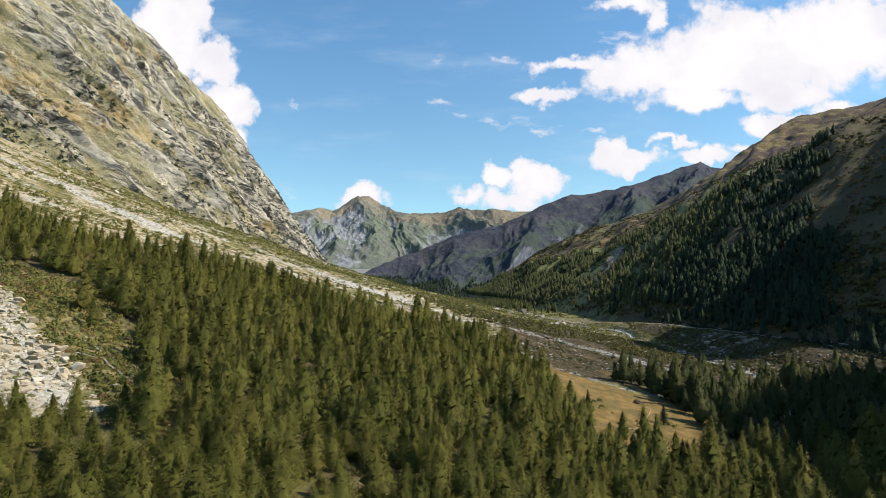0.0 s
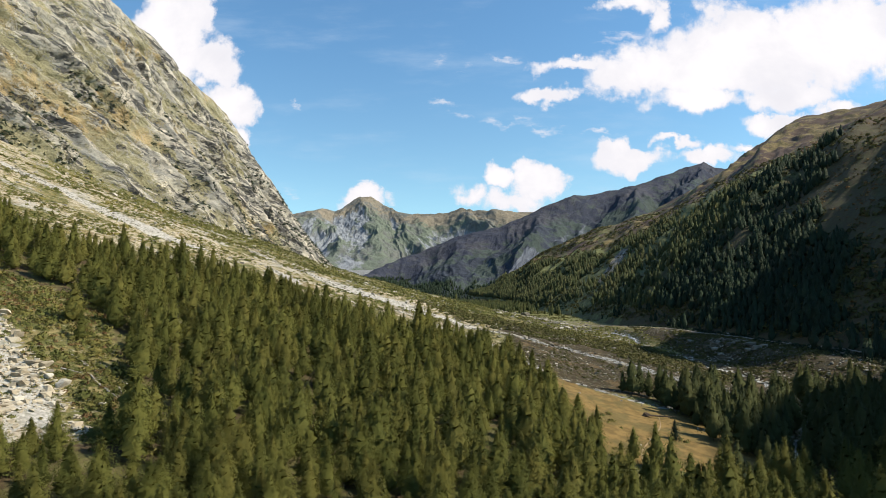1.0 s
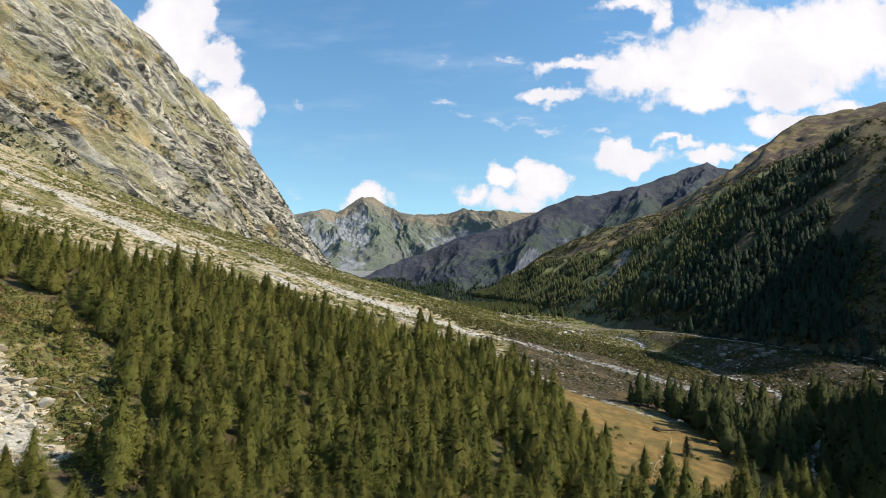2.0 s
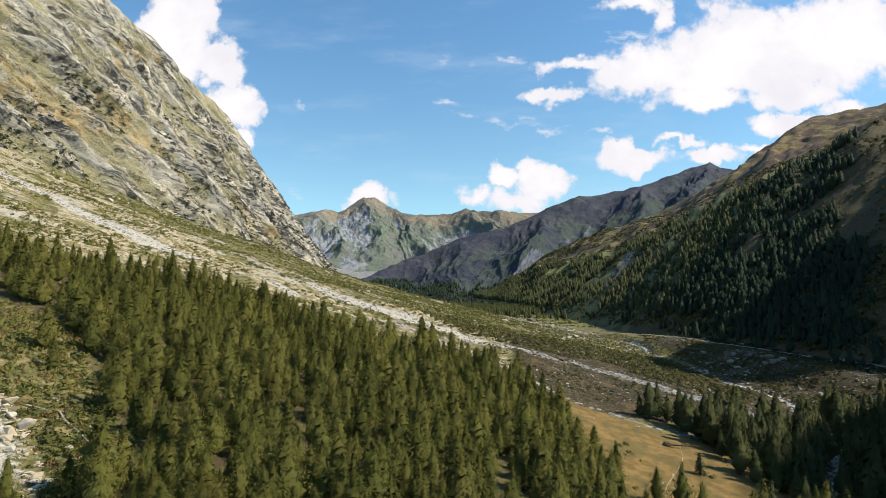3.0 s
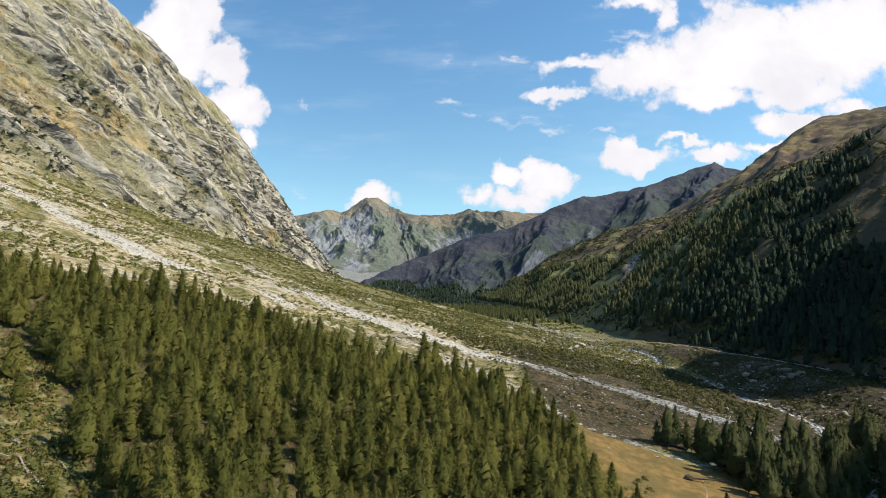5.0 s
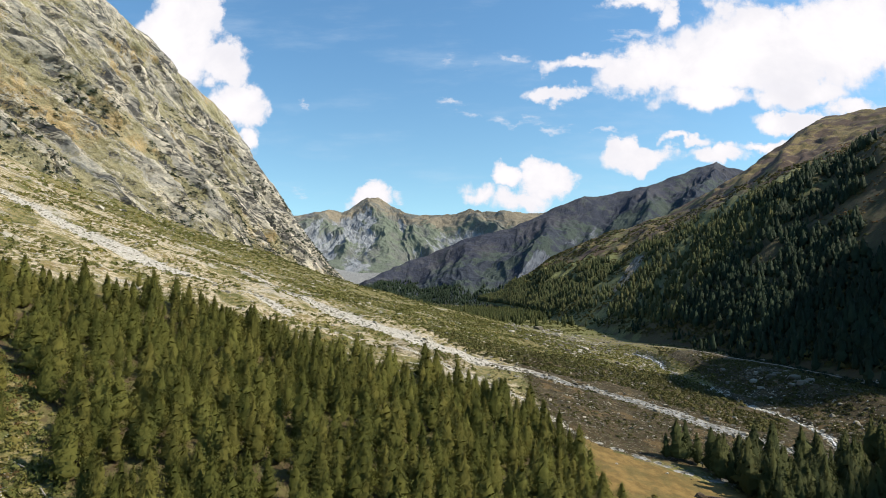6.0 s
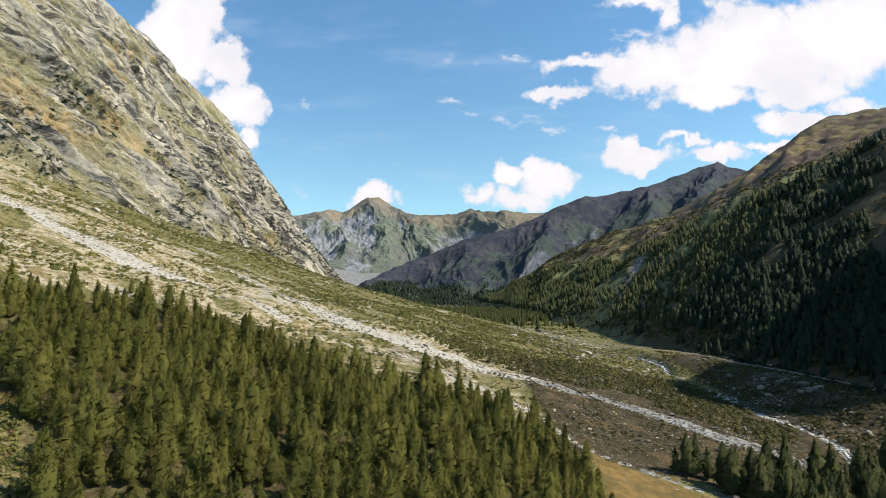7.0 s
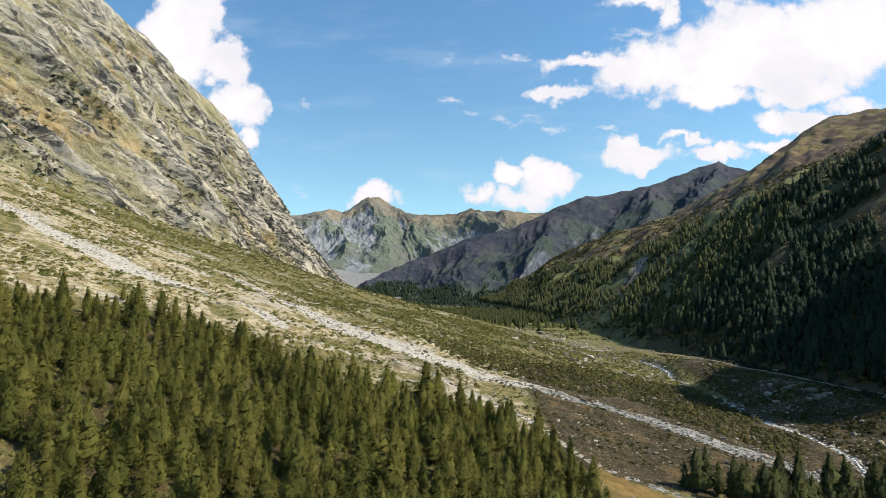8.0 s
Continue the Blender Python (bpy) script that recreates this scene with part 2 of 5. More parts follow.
def massif_material(name, grass, straw, heath, rock, scree, size):
    """A high mountainside: turf, dry crests, dwarf heath, bare gullies with scree running down the fall line."""
    m, k = material(name)
    sway = k.math("MULTIPLY", k.noise(0.006, 4, 0.6), 60.0 * size)
    down = k.node("CombineXYZ", i0=k.math("ADD", k.attr("across"), sway), i1=k.math("MULTIPLY", k.attr("along"), 0.2), i2=0.0).outputs[0]
    broad, mid, fine = k.noise(0.005 / size, 6, 0.62), k.noise(0.02 / size, 7, 0.68), k.noise(0.11 / size, 6, 0.7)
    c = k.mix(k.step(k.math("ADD", k.attr("straw"), k.math("MULTIPLY", k.math("SUBTRACT", mid, 0.5), 1.6)), 0.3, 0.7), grass, straw)
    c = k.mix(k.math("MULTIPLY", k.step(k.math("ADD", broad, k.math("MULTIPLY", k.math("SUBTRACT", mid, 0.5), 0.5)), 0.46, 0.58), 0.85), c, heath)
    c = k.mix(k.math("MULTIPLY", k.step(fine, 0.5, 0.64), 0.6), c, tuple(0.45 * v for v in grass))
    bare = k.math("ADD", k.attr("bare"), k.math("MULTIPLY", k.math("SUBTRACT", k.noise(0.016 / size, 8, 0.7, down), 0.5), 1.8))
    stone = k.mix(k.step(k.noise(0.05 / size, 7, 0.72, down), 0.38, 0.62), rock, scree)
    stone = k.mix(k.math("MULTIPLY", k.step(k.noise(0.03 / size, 6, 0.6, down, 0.8), 0.54, 0.60), 0.7), stone, tuple(0.45 * v for v in rock))
    c = k.mix(k.step(bare, 0.42, 0.58), c, stone)
    high = k.math("ADD", k.math("MULTIPLY", k.noise(0.03 / size, 8, 0.68, down), 1.0), k.math("MULTIPLY", fine, 0.3))
    k.finish(k.surface(c, 0.95, k.bump(high, 0.9, 9.0 * size), 0.1))
    return m


# paler, cooler tones put the haze of distance into the far mountain's colour
HAZED_ROCK = massif_material("hazed_rock", (0.125, 0.145, 0.110), (0.215, 0.182, 0.132), (0.128, 0.132, 0.122), (0.168, 0.184, 0.202), (0.255, 0.265, 0.272), 1.3)
SLOPE = rock_material("slope_turf", (0.44, 0.405, 0.345), (0.12, 0.105, 0.085), (0.135, 0.145, 0.060), (0.205, 0.150, 0.068), 0.06, 3, 0.3, (0.078, 0.054, 0.042))
# cloud shade and distance haze are put into this ridge's dark, bluish tones
SHADE_HAZE_SLOPE = massif_material("shade_haze_slope", (0.053, 0.068, 0.060), (0.058, 0.058, 0.070), (0.034, 0.039, 0.058), (0.060, 0.069, 0.088), (0.13, 0.142, 0.162), 1.0)


def ground_material():
    m, k = material("ground_turf")
    n1, n2, n3 = k.noise(0.035, 5, 0.6), k.noise(0.25, 5, 0.6), k.noise(1.6, 4, 0.7)
    grass = k.mix(k.step(n2, 0.4, 0.62), (0.092, 0.094, 0.030), (0.21, 0.172, 0.076))
    grass = k.mix(k.math("MULTIPLY", k.step(n3, 0.5, 0.72), 0.6), grass, (0.04, 0.045, 0.015))
    grass = k.mix(k.math("MULTIPLY", k.attr("lush"), k.math("ADD", 0.25, k.math("MULTIPLY", n2, 0.7))), grass, k.mix(k.step(n1, 0.42, 0.58), (0.115, 0.130, 0.040), (0.160, 0.155, 0.054)))
    # brown heath, kept this dark to carry the floor's cloud shade as colour
    heath = k.mix(k.step(n2, 0.42, 0.6), (0.030, 0.022, 0.012), (0.058, 0.042, 0.022))
    heath = k.mix(k.math("MULTIPLY", k.step(k.noise(0.5, 5, 0.7), 0.60, 0.66), 0.6), heath, (0.17, 0.155, 0.13))
    heath = k.mix(k.math("MULTIPLY", k.step(n3, 0.48, 0.7), 0.7), heath, (0.035, 0.035, 0.015))
    dry = k.mix(k.step(n2, 0.35, 0.65), (0.130, 0.088, 0.031), (0.215, 0.142, 0.052))
    dry = k.mix(k.math("MULTIPLY", k.step(k.noise(0.07, 6, 0.65), 0.46, 0.60), 0.55), dry, (0.085, 0.078, 0.030))
    dry = k.mix(k.math("MULTIPLY", k.step(n3, 0.5, 0.8), 0.35), dry, (0.10, 0.085, 0.03))
    grit = k.mix(k.step(n3, 0.35, 0.65), (0.30, 0.285, 0.25), (0.50, 0.475, 0.42))
    grit = k.mix(k.math("MULTIPLY", k.step(k.voronoi(0.7), 0.35, 0.75), 0.5), grit, (0.20, 0.19, 0.165))
    needles = k.mix(k.step(n2, 0.4, 0.6), (0.07, 0.05, 0.028), (0.11, 0.10, 0.04))
    ragged = lambda a, f=0.5: k.step(k.math("ADD", k.attr(a), k.math("MULTIPLY", k.math("SUBTRACT", n2, 0.5), f)), 0.35, 0.65)
    sand = k.mix(k.step(n3, 0.38, 0.62), (0.30, 0.252, 0.168), (0.455, 0.395, 0.290))
    sand = k.mix(k.step(n2, 0.44, 0.58), sand, k.mix(k.step(n1, 0.4, 0.6), grass, (0.17, 0.145, 0.055)))
    c = k.mix(ragged("sand", 0.6), grass, sand)
    c = k.mix(ragged("heath"), c, heath)
    c = k.mix(k.math("MULTIPLY", k.step(k.noise(0.85, 2, 0.5), 0.55, 0.62), 0.55), c, (0.05, 0.055, 0.02))
    c = k.mix(k.math("MULTIPLY", k.step(k.noise(0.7, 3, 0.6, k.coords((1.1, 1.1, 1))), 0.60, 0.66), 0.4), c, (0.34, 0.315, 0.26))
    c = k.mix(k.math("MULTIPLY", k.step(k.noise(0.06, 7, 0.7), 0.55, 0.63), 0.45), c, (0.150, 0.098, 0.042))
    c = k.mix(ragged("woods"), c, needles)
    c = k.mix(ragged("dry", 0.3), c, dry)
    c = k.mix(ragged("grit", 0.7), c, grit)
    slate = k.mix(k.step(k.noise(0.3, 8, 0.75), 0.42, 0.6), (0.10, 0.105, 0.105), (0.29, 0.29, 0.28))
    c = k.mix(ragged("slate", 0.4), c, slate)
    high = k.math("ADD", k.math("MULTIPLY", n2, 0.8), k.math("MULTIPLY", n3, 0.35))
    k.finish(k.surface(c, 0.95, k.bump(high, 0.7, 0.8), 0.15))
    return m


def stone_material(name, light, dark):
    m, k = material(name)
    rnd = k.node("NewGeometry").outputs["Random Per Island"]
    own = k.node("ObjectInfo").outputs["Random"]
    pick = k.math("FRACT", k.math("ADD", rnd, own))
    c = k.mix(pick, dark, light)
    c = k.mix(k.math("MULTIPLY", k.step(k.noise(0.9, 5, 0.65), 0.5, 0.7), 0.55), c, tuple(0.5 * v for v in dark))
    k.finish(k.surface(c, 0.9, k.bump(k.noise(2.5, 5, 0.65), 0.6, 0.15), 0.2))
    return m


def leaf_material(name, low, high, warm, clear=0.3):
    """Foliage that lets some light through; every tree has a shade of its own."""
    m, k = material(name)
    tuft = k.node("NewGeometry").outputs["Random Per Island"]
    tree_shade = k.math("FRACT", k.math("ADD", k.attr("shade"), k.node("ObjectInfo").outputs["Random"]))
    c = k.mix(k.math("ADD", k.math("MULTIPLY", tuft, 0.06), k.math("MULTIPLY", k.math("FRACT", k.math("MULTIPLY", tree_shade, 7.3)), 0.94)), low, high)
    c = k.mix(k.math("MULTIPLY", k.step(tree_shade, 0.35, 1.0), 0.6), c, warm)
    c = k.mix(k.math("MULTIPLY", k.step(k.noise(0.02, 2), 0.4, 0.65), 0.35), c, tuple(0.6 * v for v in low))
    through_leaf = k.node("BsdfTranslucent", i0=c).outputs[0]
    k.finish(k.node("MixShader", i0=clear, i1=k.surface(c, 0.8, None, 0.15), i2=through_leaf).outputs[0])
    return m


def bark_material():
    m, k = material("bark")
    c = k.mix(k.step(k.noise(3.0, 5, 0.7, k.coords((1, 1, 0.25))), 0.4, 0.65), (0.06, 0.045, 0.035), (0.16, 0.125, 0.10))
    k.finish(k.surface(c, 0.95, k.bump(k.noise(6.0, 4, 0.6, k.coords((1, 1, 0.2))), 0.7, 0.05), 0.1))
    return m


def water_material():
    m, k = material("white_water")
    rush = k.step(k.noise(0.45, 6, 0.7, k.coords((1, 1, 1))), 0.42, 0.6)
    c = k.mix(rush, (0.06, 0.075, 0.075), (0.78, 0.78, 0.76))
    k.finish(k.surface(c, k.math("ADD", 0.15, k.math("MULTIPLY", rush, 0.6)), k.bump(k.noise(1.2, 5, 0.7), 0.5, 0.15), 0.5))
    return m


def track_material():
    m, k = material("gravel_track")
    c = k.mix(k.step(k.noise(0.9, 5, 0.6), 0.35, 0.65), (0.18, 0.16, 0.13), (0.28, 0.25, 0.21))
    k.finish(k.surface(c, 0.95, k.bump(k.noise(4.0, 3), 0.5, 0.05), 0.15))
    return m


GROUND = ground_material()
STONE = stone_material("granite", (0.44, 0.415, 0.345), (0.22, 0.205, 0.17))
BOULDER_STONE = stone_material("clean_granite", (0.50, 0.47, 0.39), (0.38, 0.35, 0.29))
SCREE_STONE = stone_material("weathered_granite", (0.47, 0.415, 0.315), (0.28, 0.24, 0.17))
# granite toned down so the valley floor's dim light sits in its colour
DARK_STONE = stone_material("shade_toned_granite", (0.29, 0.265, 0.215), (0.09, 0.082, 0.066))
LARCH = leaf_material("larch_needles", (0.084, 0.093, 0.021), (0.168, 0.170, 0.042), (0.188, 0.168, 0.043), 0.45)
CONIFER = leaf_material("conifer_needles", (0.050, 0.066, 0.028), (0.094, 0.108, 0.044), (0.125, 0.116, 0.048), 0.3)
# spruce green lowered to near black, to hold the slope's shade as well
SPRUCE_AND_SHADE = leaf_material("spruce_and_shade_needles", (0.014, 0.027, 0.015), (0.027, 0.045, 0.024), (0.032, 0.042, 0.021), 0.15)
RED_SHRUB = leaf_material("autumn_leaves", (0.135, 0.080, 0.036), (0.20, 0.125, 0.056), (0.21, 0.165, 0.060))
SHRUB = leaf_material("shrub_leaves", (0.085, 0.098, 0.026), (0.180, 0.180, 0.055), (0.25, 0.20, 0.06))
GREEN_SCRUB = leaf_material("scrub_leaves", (0.078, 0.090, 0.026), (0.135, 0.140, 0.044), (0.15, 0.13, 0.045))
# olive, darker than the shrub leaves to put the valley floor's dimness into colour
THICKET = leaf_material("thicket_leaves", (0.060, 0.064, 0.022), (0.108, 0.105, 0.036), (0.105, 0.090, 0.034))
DARK_CONIFER = leaf_material("dark_conifer_needles", (0.036, 0.049, 0.017), (0.074, 0.086, 0.028), (0.088, 0.088, 0.030), 0.3)
# dark green of its own, deepened to put the stand's mountain shade into colour
SHADED_RIVER_CONIFER = leaf_material("shaded_river_needles", (0.038, 0.050, 0.018), (0.078, 0.088, 0.029), (0.098, 0.098, 0.033), 0.35)
BARK = bark_material()
WATER = water_material()
TRACK = track_material()
EARTH, k_ = material("trodden_earth")
k_.finish(k_.surface(k_.mix(k_.step(k_.noise(1.2, 4), 0.35, 0.65), (0.20, 0.145, 0.08), (0.32, 0.24, 0.14)), 0.95))


# ---- relief ----
def hash2(ix, iy, seed):
    h = (ix.astype(np.int64) * 374761393 + iy.astype(np.int64) * 668265263 + seed * 974634777) & 0xFFFFFFFF
    h = ((h ^ (h >> 13)) * 1274126177) & 0xFFFFFFFF
    return ((h ^ (h >> 16)) & 0xFFFFFF) / 16777215.0


def vnoise(x, y, seed=0):
    """Smooth gradient noise, about -1 to 1."""
    x, y = np.asarray(x, float), np.asarray(y, float)
    ix, iy = np.floor(x), np.floor(y)
    fx, fy = x - ix, y - iy
    u, v = fx * fx * fx * (fx * (fx * 6 - 15) + 10), fy * fy * fy * (fy * (fy * 6 - 15) + 10)
    out = 0
    for dx, wx in ((0, 1 - u), (1, u)):
        for dy, wy in ((0, 1 - v), (1, v)):
            a = hash2(ix + dx, iy + dy, seed) * 2 * np.pi
            out = out + wx * wy * (np.cos(a) * (fx - dx) + np.sin(a) * (fy - dy))
    return out * 1.5


def fbm(x, y, size, octaves=4, seed=0, gain=0.5):
    out, amp = 0, 1.0
    for k in range(octaves):
        out = out + amp * vnoise(x / size * 2**k + 17.3 * k, y / size * 2**k - 9.1 * k, seed + k)
        amp *= gain
    return out


def ridged(x, y, size, octaves=5, seed=0, gain=0.5):
    out, amp, weight = 0, 1.0, 1.0
    for k in range(octaves):
        n = (1 - np.abs(vnoise(x / size * 2**k + 7.7 * k, y / size * 2**k + 3.1 * k, seed + k))) ** 2
        out = out + amp * n * weight
        weight, amp = np.clip(n * 1.4, 0, 1), amp * gain
    return out - 1.0


def cells(x, y, size, seed=0):
    """Blocky facets: per cell a random number, two random slopes, and the gap to the next cell."""
    gx, gy = x / size, y / size
    ix, iy = np.floor(gx), np.floor(gy)
    near, second = np.full(np.shape(x), 9.0), np.full(np.shape(x), 9.0)
    pick, ox, oy = np.zeros(np.shape(x)), np.zeros(np.shape(x)), np.zeros(np.shape(x))
    for dx in (-1, 0, 1):
        for dy in (-1, 0, 1):
            px = gx - (ix + dx + hash2(ix + dx, iy + dy, seed))
            py = gy - (iy + dy + hash2(ix + dx, iy + dy, seed + 1))
            d = np.hypot(px, py)
            closer = d < near
            second = np.where(closer, near, np.minimum(second, d))
            pick = np.where(closer, hash2(ix + dx, iy + dy, seed + 2), pick)
            ox, oy, near = np.where(closer, px, ox), np.where(closer, py, oy), np.where(closer, d, near)
    return pick, (hash2(pick * 9999, pick * 777, 5) - 0.5) * ox + (hash2(pick * 5555, pick * 333, 6) - 0.5) * oy, second - near


def ramp(v, a, b):
    s = np.clip((v - a) / (b - a), 0, 1)
    return s * s * (3 - 2 * s)


def near_line(x, y, line):
    """Distance to a polyline of (x, y, half width), and the half width there."""
    best, half = np.full(np.shape(x), 1e9), np.zeros(np.shape(x))
    for (ax, ay, aw), (bx, by, bw) in zip(line, line[1:]):
        dx, dy = bx - ax, by - ay
        s = np.clip(((x - ax) * dx + (y - ay) * dy) / (dx * dx + dy * dy), 0, 1)
        d = np.hypot(x - ax - s * dx, y - ay - s * dy)
        half = np.where(d < best, aw + (bw - aw) * s, half)
        best = np.minimum(best, d)
    return best, half


def base_z(x, y):
    """The lie of the land without its small relief: valley floor, the fan under the cliff, the bench under the far slope."""
    floor = np.interp(y, [-600, 0, 220, 390, 700, 1000, 1400, 2000, 2300, 2700, 3000, 5000], [-85, -62, -50, -41, -33, -27, -21, -10, 30, 115, 150, 160])
    edge = np.interp(y, [-600, 0, 150, 300, 450, 900, 1400, 2000, 3000], [-60, 20, 65, 146, 176, 157, -15, -150, -500])
    d = np.maximum(0, edge - x)
    fan = np.where(d < 600, 0.15 * d + 0.081 * d * d / 300, 187.2 + 0.474 * (d - 600))
    toe = np.interp(y, [-600, 100, 300, 434, 540, 700, 1250, 1500, 1850, 2500], [420, 330, 285, 258, 242, 228, 206, 150, 113, 60])
    bench = 10 * (1 - ramp(y, 560, 800)) * ramp(x, toe - 75, toe - 42) + 0.6 * np.clip(x - toe, 0, 25)
    return floor + fan + bench

# lines on the valley floor: x, y and half width
GULLY = [(-188, 493, 3.2), (-122, 462, 6.0), (-69, 420, 9), (-35, 407, 12), (-6, 402, 12), (27, 388, 11), (48, 380, 8), (65, 376, 5), (80, 371, 5.5), (95, 364, 6.5), (108, 352, 8), (118, 341, 8.5), (128, 332, 8), (140, 322, 6), (154, 309, 4)]
SCAR = [(-330, 450, 4), (-288, 438, 5), (-237, 417, 6.5), (-200, 407, 10), (-177, 400, 10), (-150, 403, 6), (-120, 398, 3), (-90, 377, 3)]
WASH = [(-31, 365, 1.6), (-3, 350, 1.8), (22, 322, 1.6), (35, 303, 2.0), (40, 292, 1.5), (46, 282, 0.9), (58, 278, 0.7), (72, 271, 1.0), (85, 266, 0.6), (101, 264, 0.5)]
RIVER = [(172, 640, 1.6), (176, 579, 1.6), (170, 551, 1.0), (167, 515, 0.8), (173, 478, 1.7), (168, 436, 0.7), (172, 400, 2.6), (178, 375, 0.9), (177, 345, 1.3), (165, 310, 1.0), (151, 268, 1.5), (140, 249, 1.5), (117, 219, 1.5), (104, 180, 1.6), (80, 120, 2.6), (60, 40, 2.6)]
ROAD = [(165, 860, 0.85), (171, 798, 0.85), (183, 737, 0.85), (205, 634, 0.85), (221, 529, 0.85), (236, 480, 0.85), (250, 430, 0.85), (258, 393, 0.85), (262, 350, 0.85), (268, 300, 0.85), (290, 220, 0.85)]


def ground_z(x, y):
    x, y = np.asarray(x, float), np.asarray(y, float)
    z = base_z(x, y)
    edge = np.interp(y, [-600, 0, 150, 300, 450, 900, 1400], [-60, 20, 65, 146, 176, 157, -15])
    hill = ramp(edge - x, 0, 160)
    z = z + (0.5 + 2.2 * hill) * fbm(x, y, 60, 3, 3) + (0.25 + 0.5 * hill) * fbm(x, y, 14, 3, 9)
    sx_, sy_ = x + 2.6 * fbm(x, y, 16, 3, 111), y + 2.6 * fbm(x, y, 16, 3, 117)
    for line, deep in ((RIVER, 2.2), (GULLY, 1.0), (SCAR, 1.0), (WASH, 0.3)):
        d, half = near_line(x, y, line) if line is RIVER else near_line(sx_, sy_, line)
        z = z - deep * (1 - ramp(d, half * 0.8, half + 4))
    d, half = near_line(x, y, ROAD)
    return z + 0.4 * (1 - ramp(d, 2, 6))


def in_poly(x, y, poly):
    inside = np.zeros(np.shape(x), bool)
    for (ax, ay), (bx, by) in zip(poly, poly[1:] + poly[:1]):
        cross = (ay > y) != (by > y)
        inside ^= cross & (x < (bx - ax) * (y - ay) / ((by - ay) or 1e-9) + ax)
    return inside


# the larch wood on the fan, the clearing in it, the meadow, and the stands by the river
WOOD = [(-330, 300), (-215, 296), (-165, 284), (-140, 312), (-118, 318), (-88, 308), (-62, 294), (-36, 290), (-10, 286), (12, 300), (31, 273), (42, 256), (45, 234), (45, 205), (50, 183), (72, 177), (96, 196), (120, 190), (118, 160), (110, 90), (60, 30), (-120, 20), (-330, 120)]
CLEARING = [(-330, 228), (-172, 236), (-145, 232), (-119, 222), (-100, 196), (-78, 176), (-68, 160), (-74, 146), (-86, 138), (-100, 128), (-200, 110), (-330, 140)]
MEADOW = [(44, 280), (60, 274), (76, 266), (98, 256), (110, 242), (100, 208), (66, 190), (46, 200), (44, 246)]
RIVERSIDE = [(93, 222), (97, 240), (92, 256), (90, 267), (86, 278), (94, 282), (112, 286), (134, 293), (158, 304), (215, 304), (235, 250), (215, 175), (120, 150), (110, 200)]

# ---- mesh makers ----
def mesh_from(name, verts, faces, mat, smooth=False, attributes=None, normals=None):
    verts, faces = np.asarray(verts, np.float32), np.asarray(faces, np.int32)
    me = bpy.data.meshes.new(name)
    n, (m, k) = len(verts), faces.shape
    me.vertices.add(n), me.loops.add(m * k), me.polygons.add(m)
    me.vertices.foreach_set("co", verts.ravel())
    me.loops.foreach_set("vertex_index", faces.ravel())
    me.polygons.foreach_set("loop_start", np.arange(0, m * k, k, dtype=np.int32))
    me.polygons.foreach_set("use_smooth", np.full(m, smooth, bool))
    for key, values in (attributes or {}).items():
        me.attributes.new(key, "FLOAT", "POINT").data.foreach_set("value", np.asarray(values, np.float32).ravel())
    me.update(calc_edges=True)
    me.materials.append(mat)
    if normals is not None:
        me.polygons.foreach_set("use_smooth", np.ones(m, bool))
        me.normals_split_custom_set_from_vertices(np.asarray(normals, np.float32))
    return me


def grid_faces(nu, nv):
    i = np.arange(nu * nv).reshape(nu, nv)
    return np.stack([i[:-1, :-1], i[1:, :-1], i[1:, 1:], i[:-1, 1:]], -1).reshape(-1, 4)


def spread(start, stop, dense_from, dense_to, step, grow):
    """Coordinates that lie close together in the middle stretch and further apart outside it."""
    mid = list(np.arange(dense_from, dense_to + 0.01, step))
    for sign, end in ((-1, start), (1, stop)):
        s, v, side = step, mid[0 if sign < 0 else -1], []
        while sign * (end - v) > 0:
            s *= grow
            v += sign * s
            side.append(v)
        mid = side[::-1] + mid if sign < 0 else mid + side
    return np.array(mid)


# ---- ground ----
gx, gy = np.meshgrid(spread(-3000, 3200, -290, 330, 2.4, 1.09), spread(-900, 4700, 70, 600, 2.4, 1.045), indexing="ij")
gz = ground_z(gx, gy)
grit = np.zeros_like(gx)
wx_, wy_ = gx + 2.6 * fbm(gx, gy, 16, 3, 111), gy + 2.6 * fbm(gx, gy, 16, 3, 117)
for line, soft in ((GULLY, 2), (SCAR, 3), (WASH, 0.4), (RIVER, 1.5)):
    d, half = near_line(gx, gy, line) if line is RIVER else near_line(wx_, wy_, line)
    grit = np.maximum(grit, 1 - ramp(d, half * 0.7, half + soft + 3 * np.clip(fbm(gx, gy, 18, 3, 21), 0, 1)))
# loose pale patches over the fan above the wood, and the stony floor of the upper valley
fan_zone = ramp(gy - np.interp(gx, [-330, -170, -118, -60, 0, 30], [300, 290, 320, 298, 290, 270]), 0, 25) * ramp(150 - gx, 0, 60) * (1 - ramp(gy, 1250, 1600))
grit = np.maximum(grit, 0.5 * fan_zone * (1 - ramp(gx, 10, 50)) * ramp(fbm(gx + 0.4 * gy, (gy - 0.2 * gx) * 2.2, 38, 4, 33), -0.1, 0.6))
grit = np.maximum(grit, 0.5 * ramp(gy, 1900, 2150) * ramp(fbm(gx, gy, 90, 4, 5), -0.6, 0.3))
grit = np.maximum(grit, 0.42 * ramp(gy, 1350, 1600) * ramp(-gx, 150, 260))
grit = np.maximum(grit, 0.62 * in_poly(gx, gy, [(-330, 200), (-151, 207), (-129, 189), (-110, 174), (-96, 162), (-84, 148), (-83, 143), (-98, 138), (-330, 150)]))
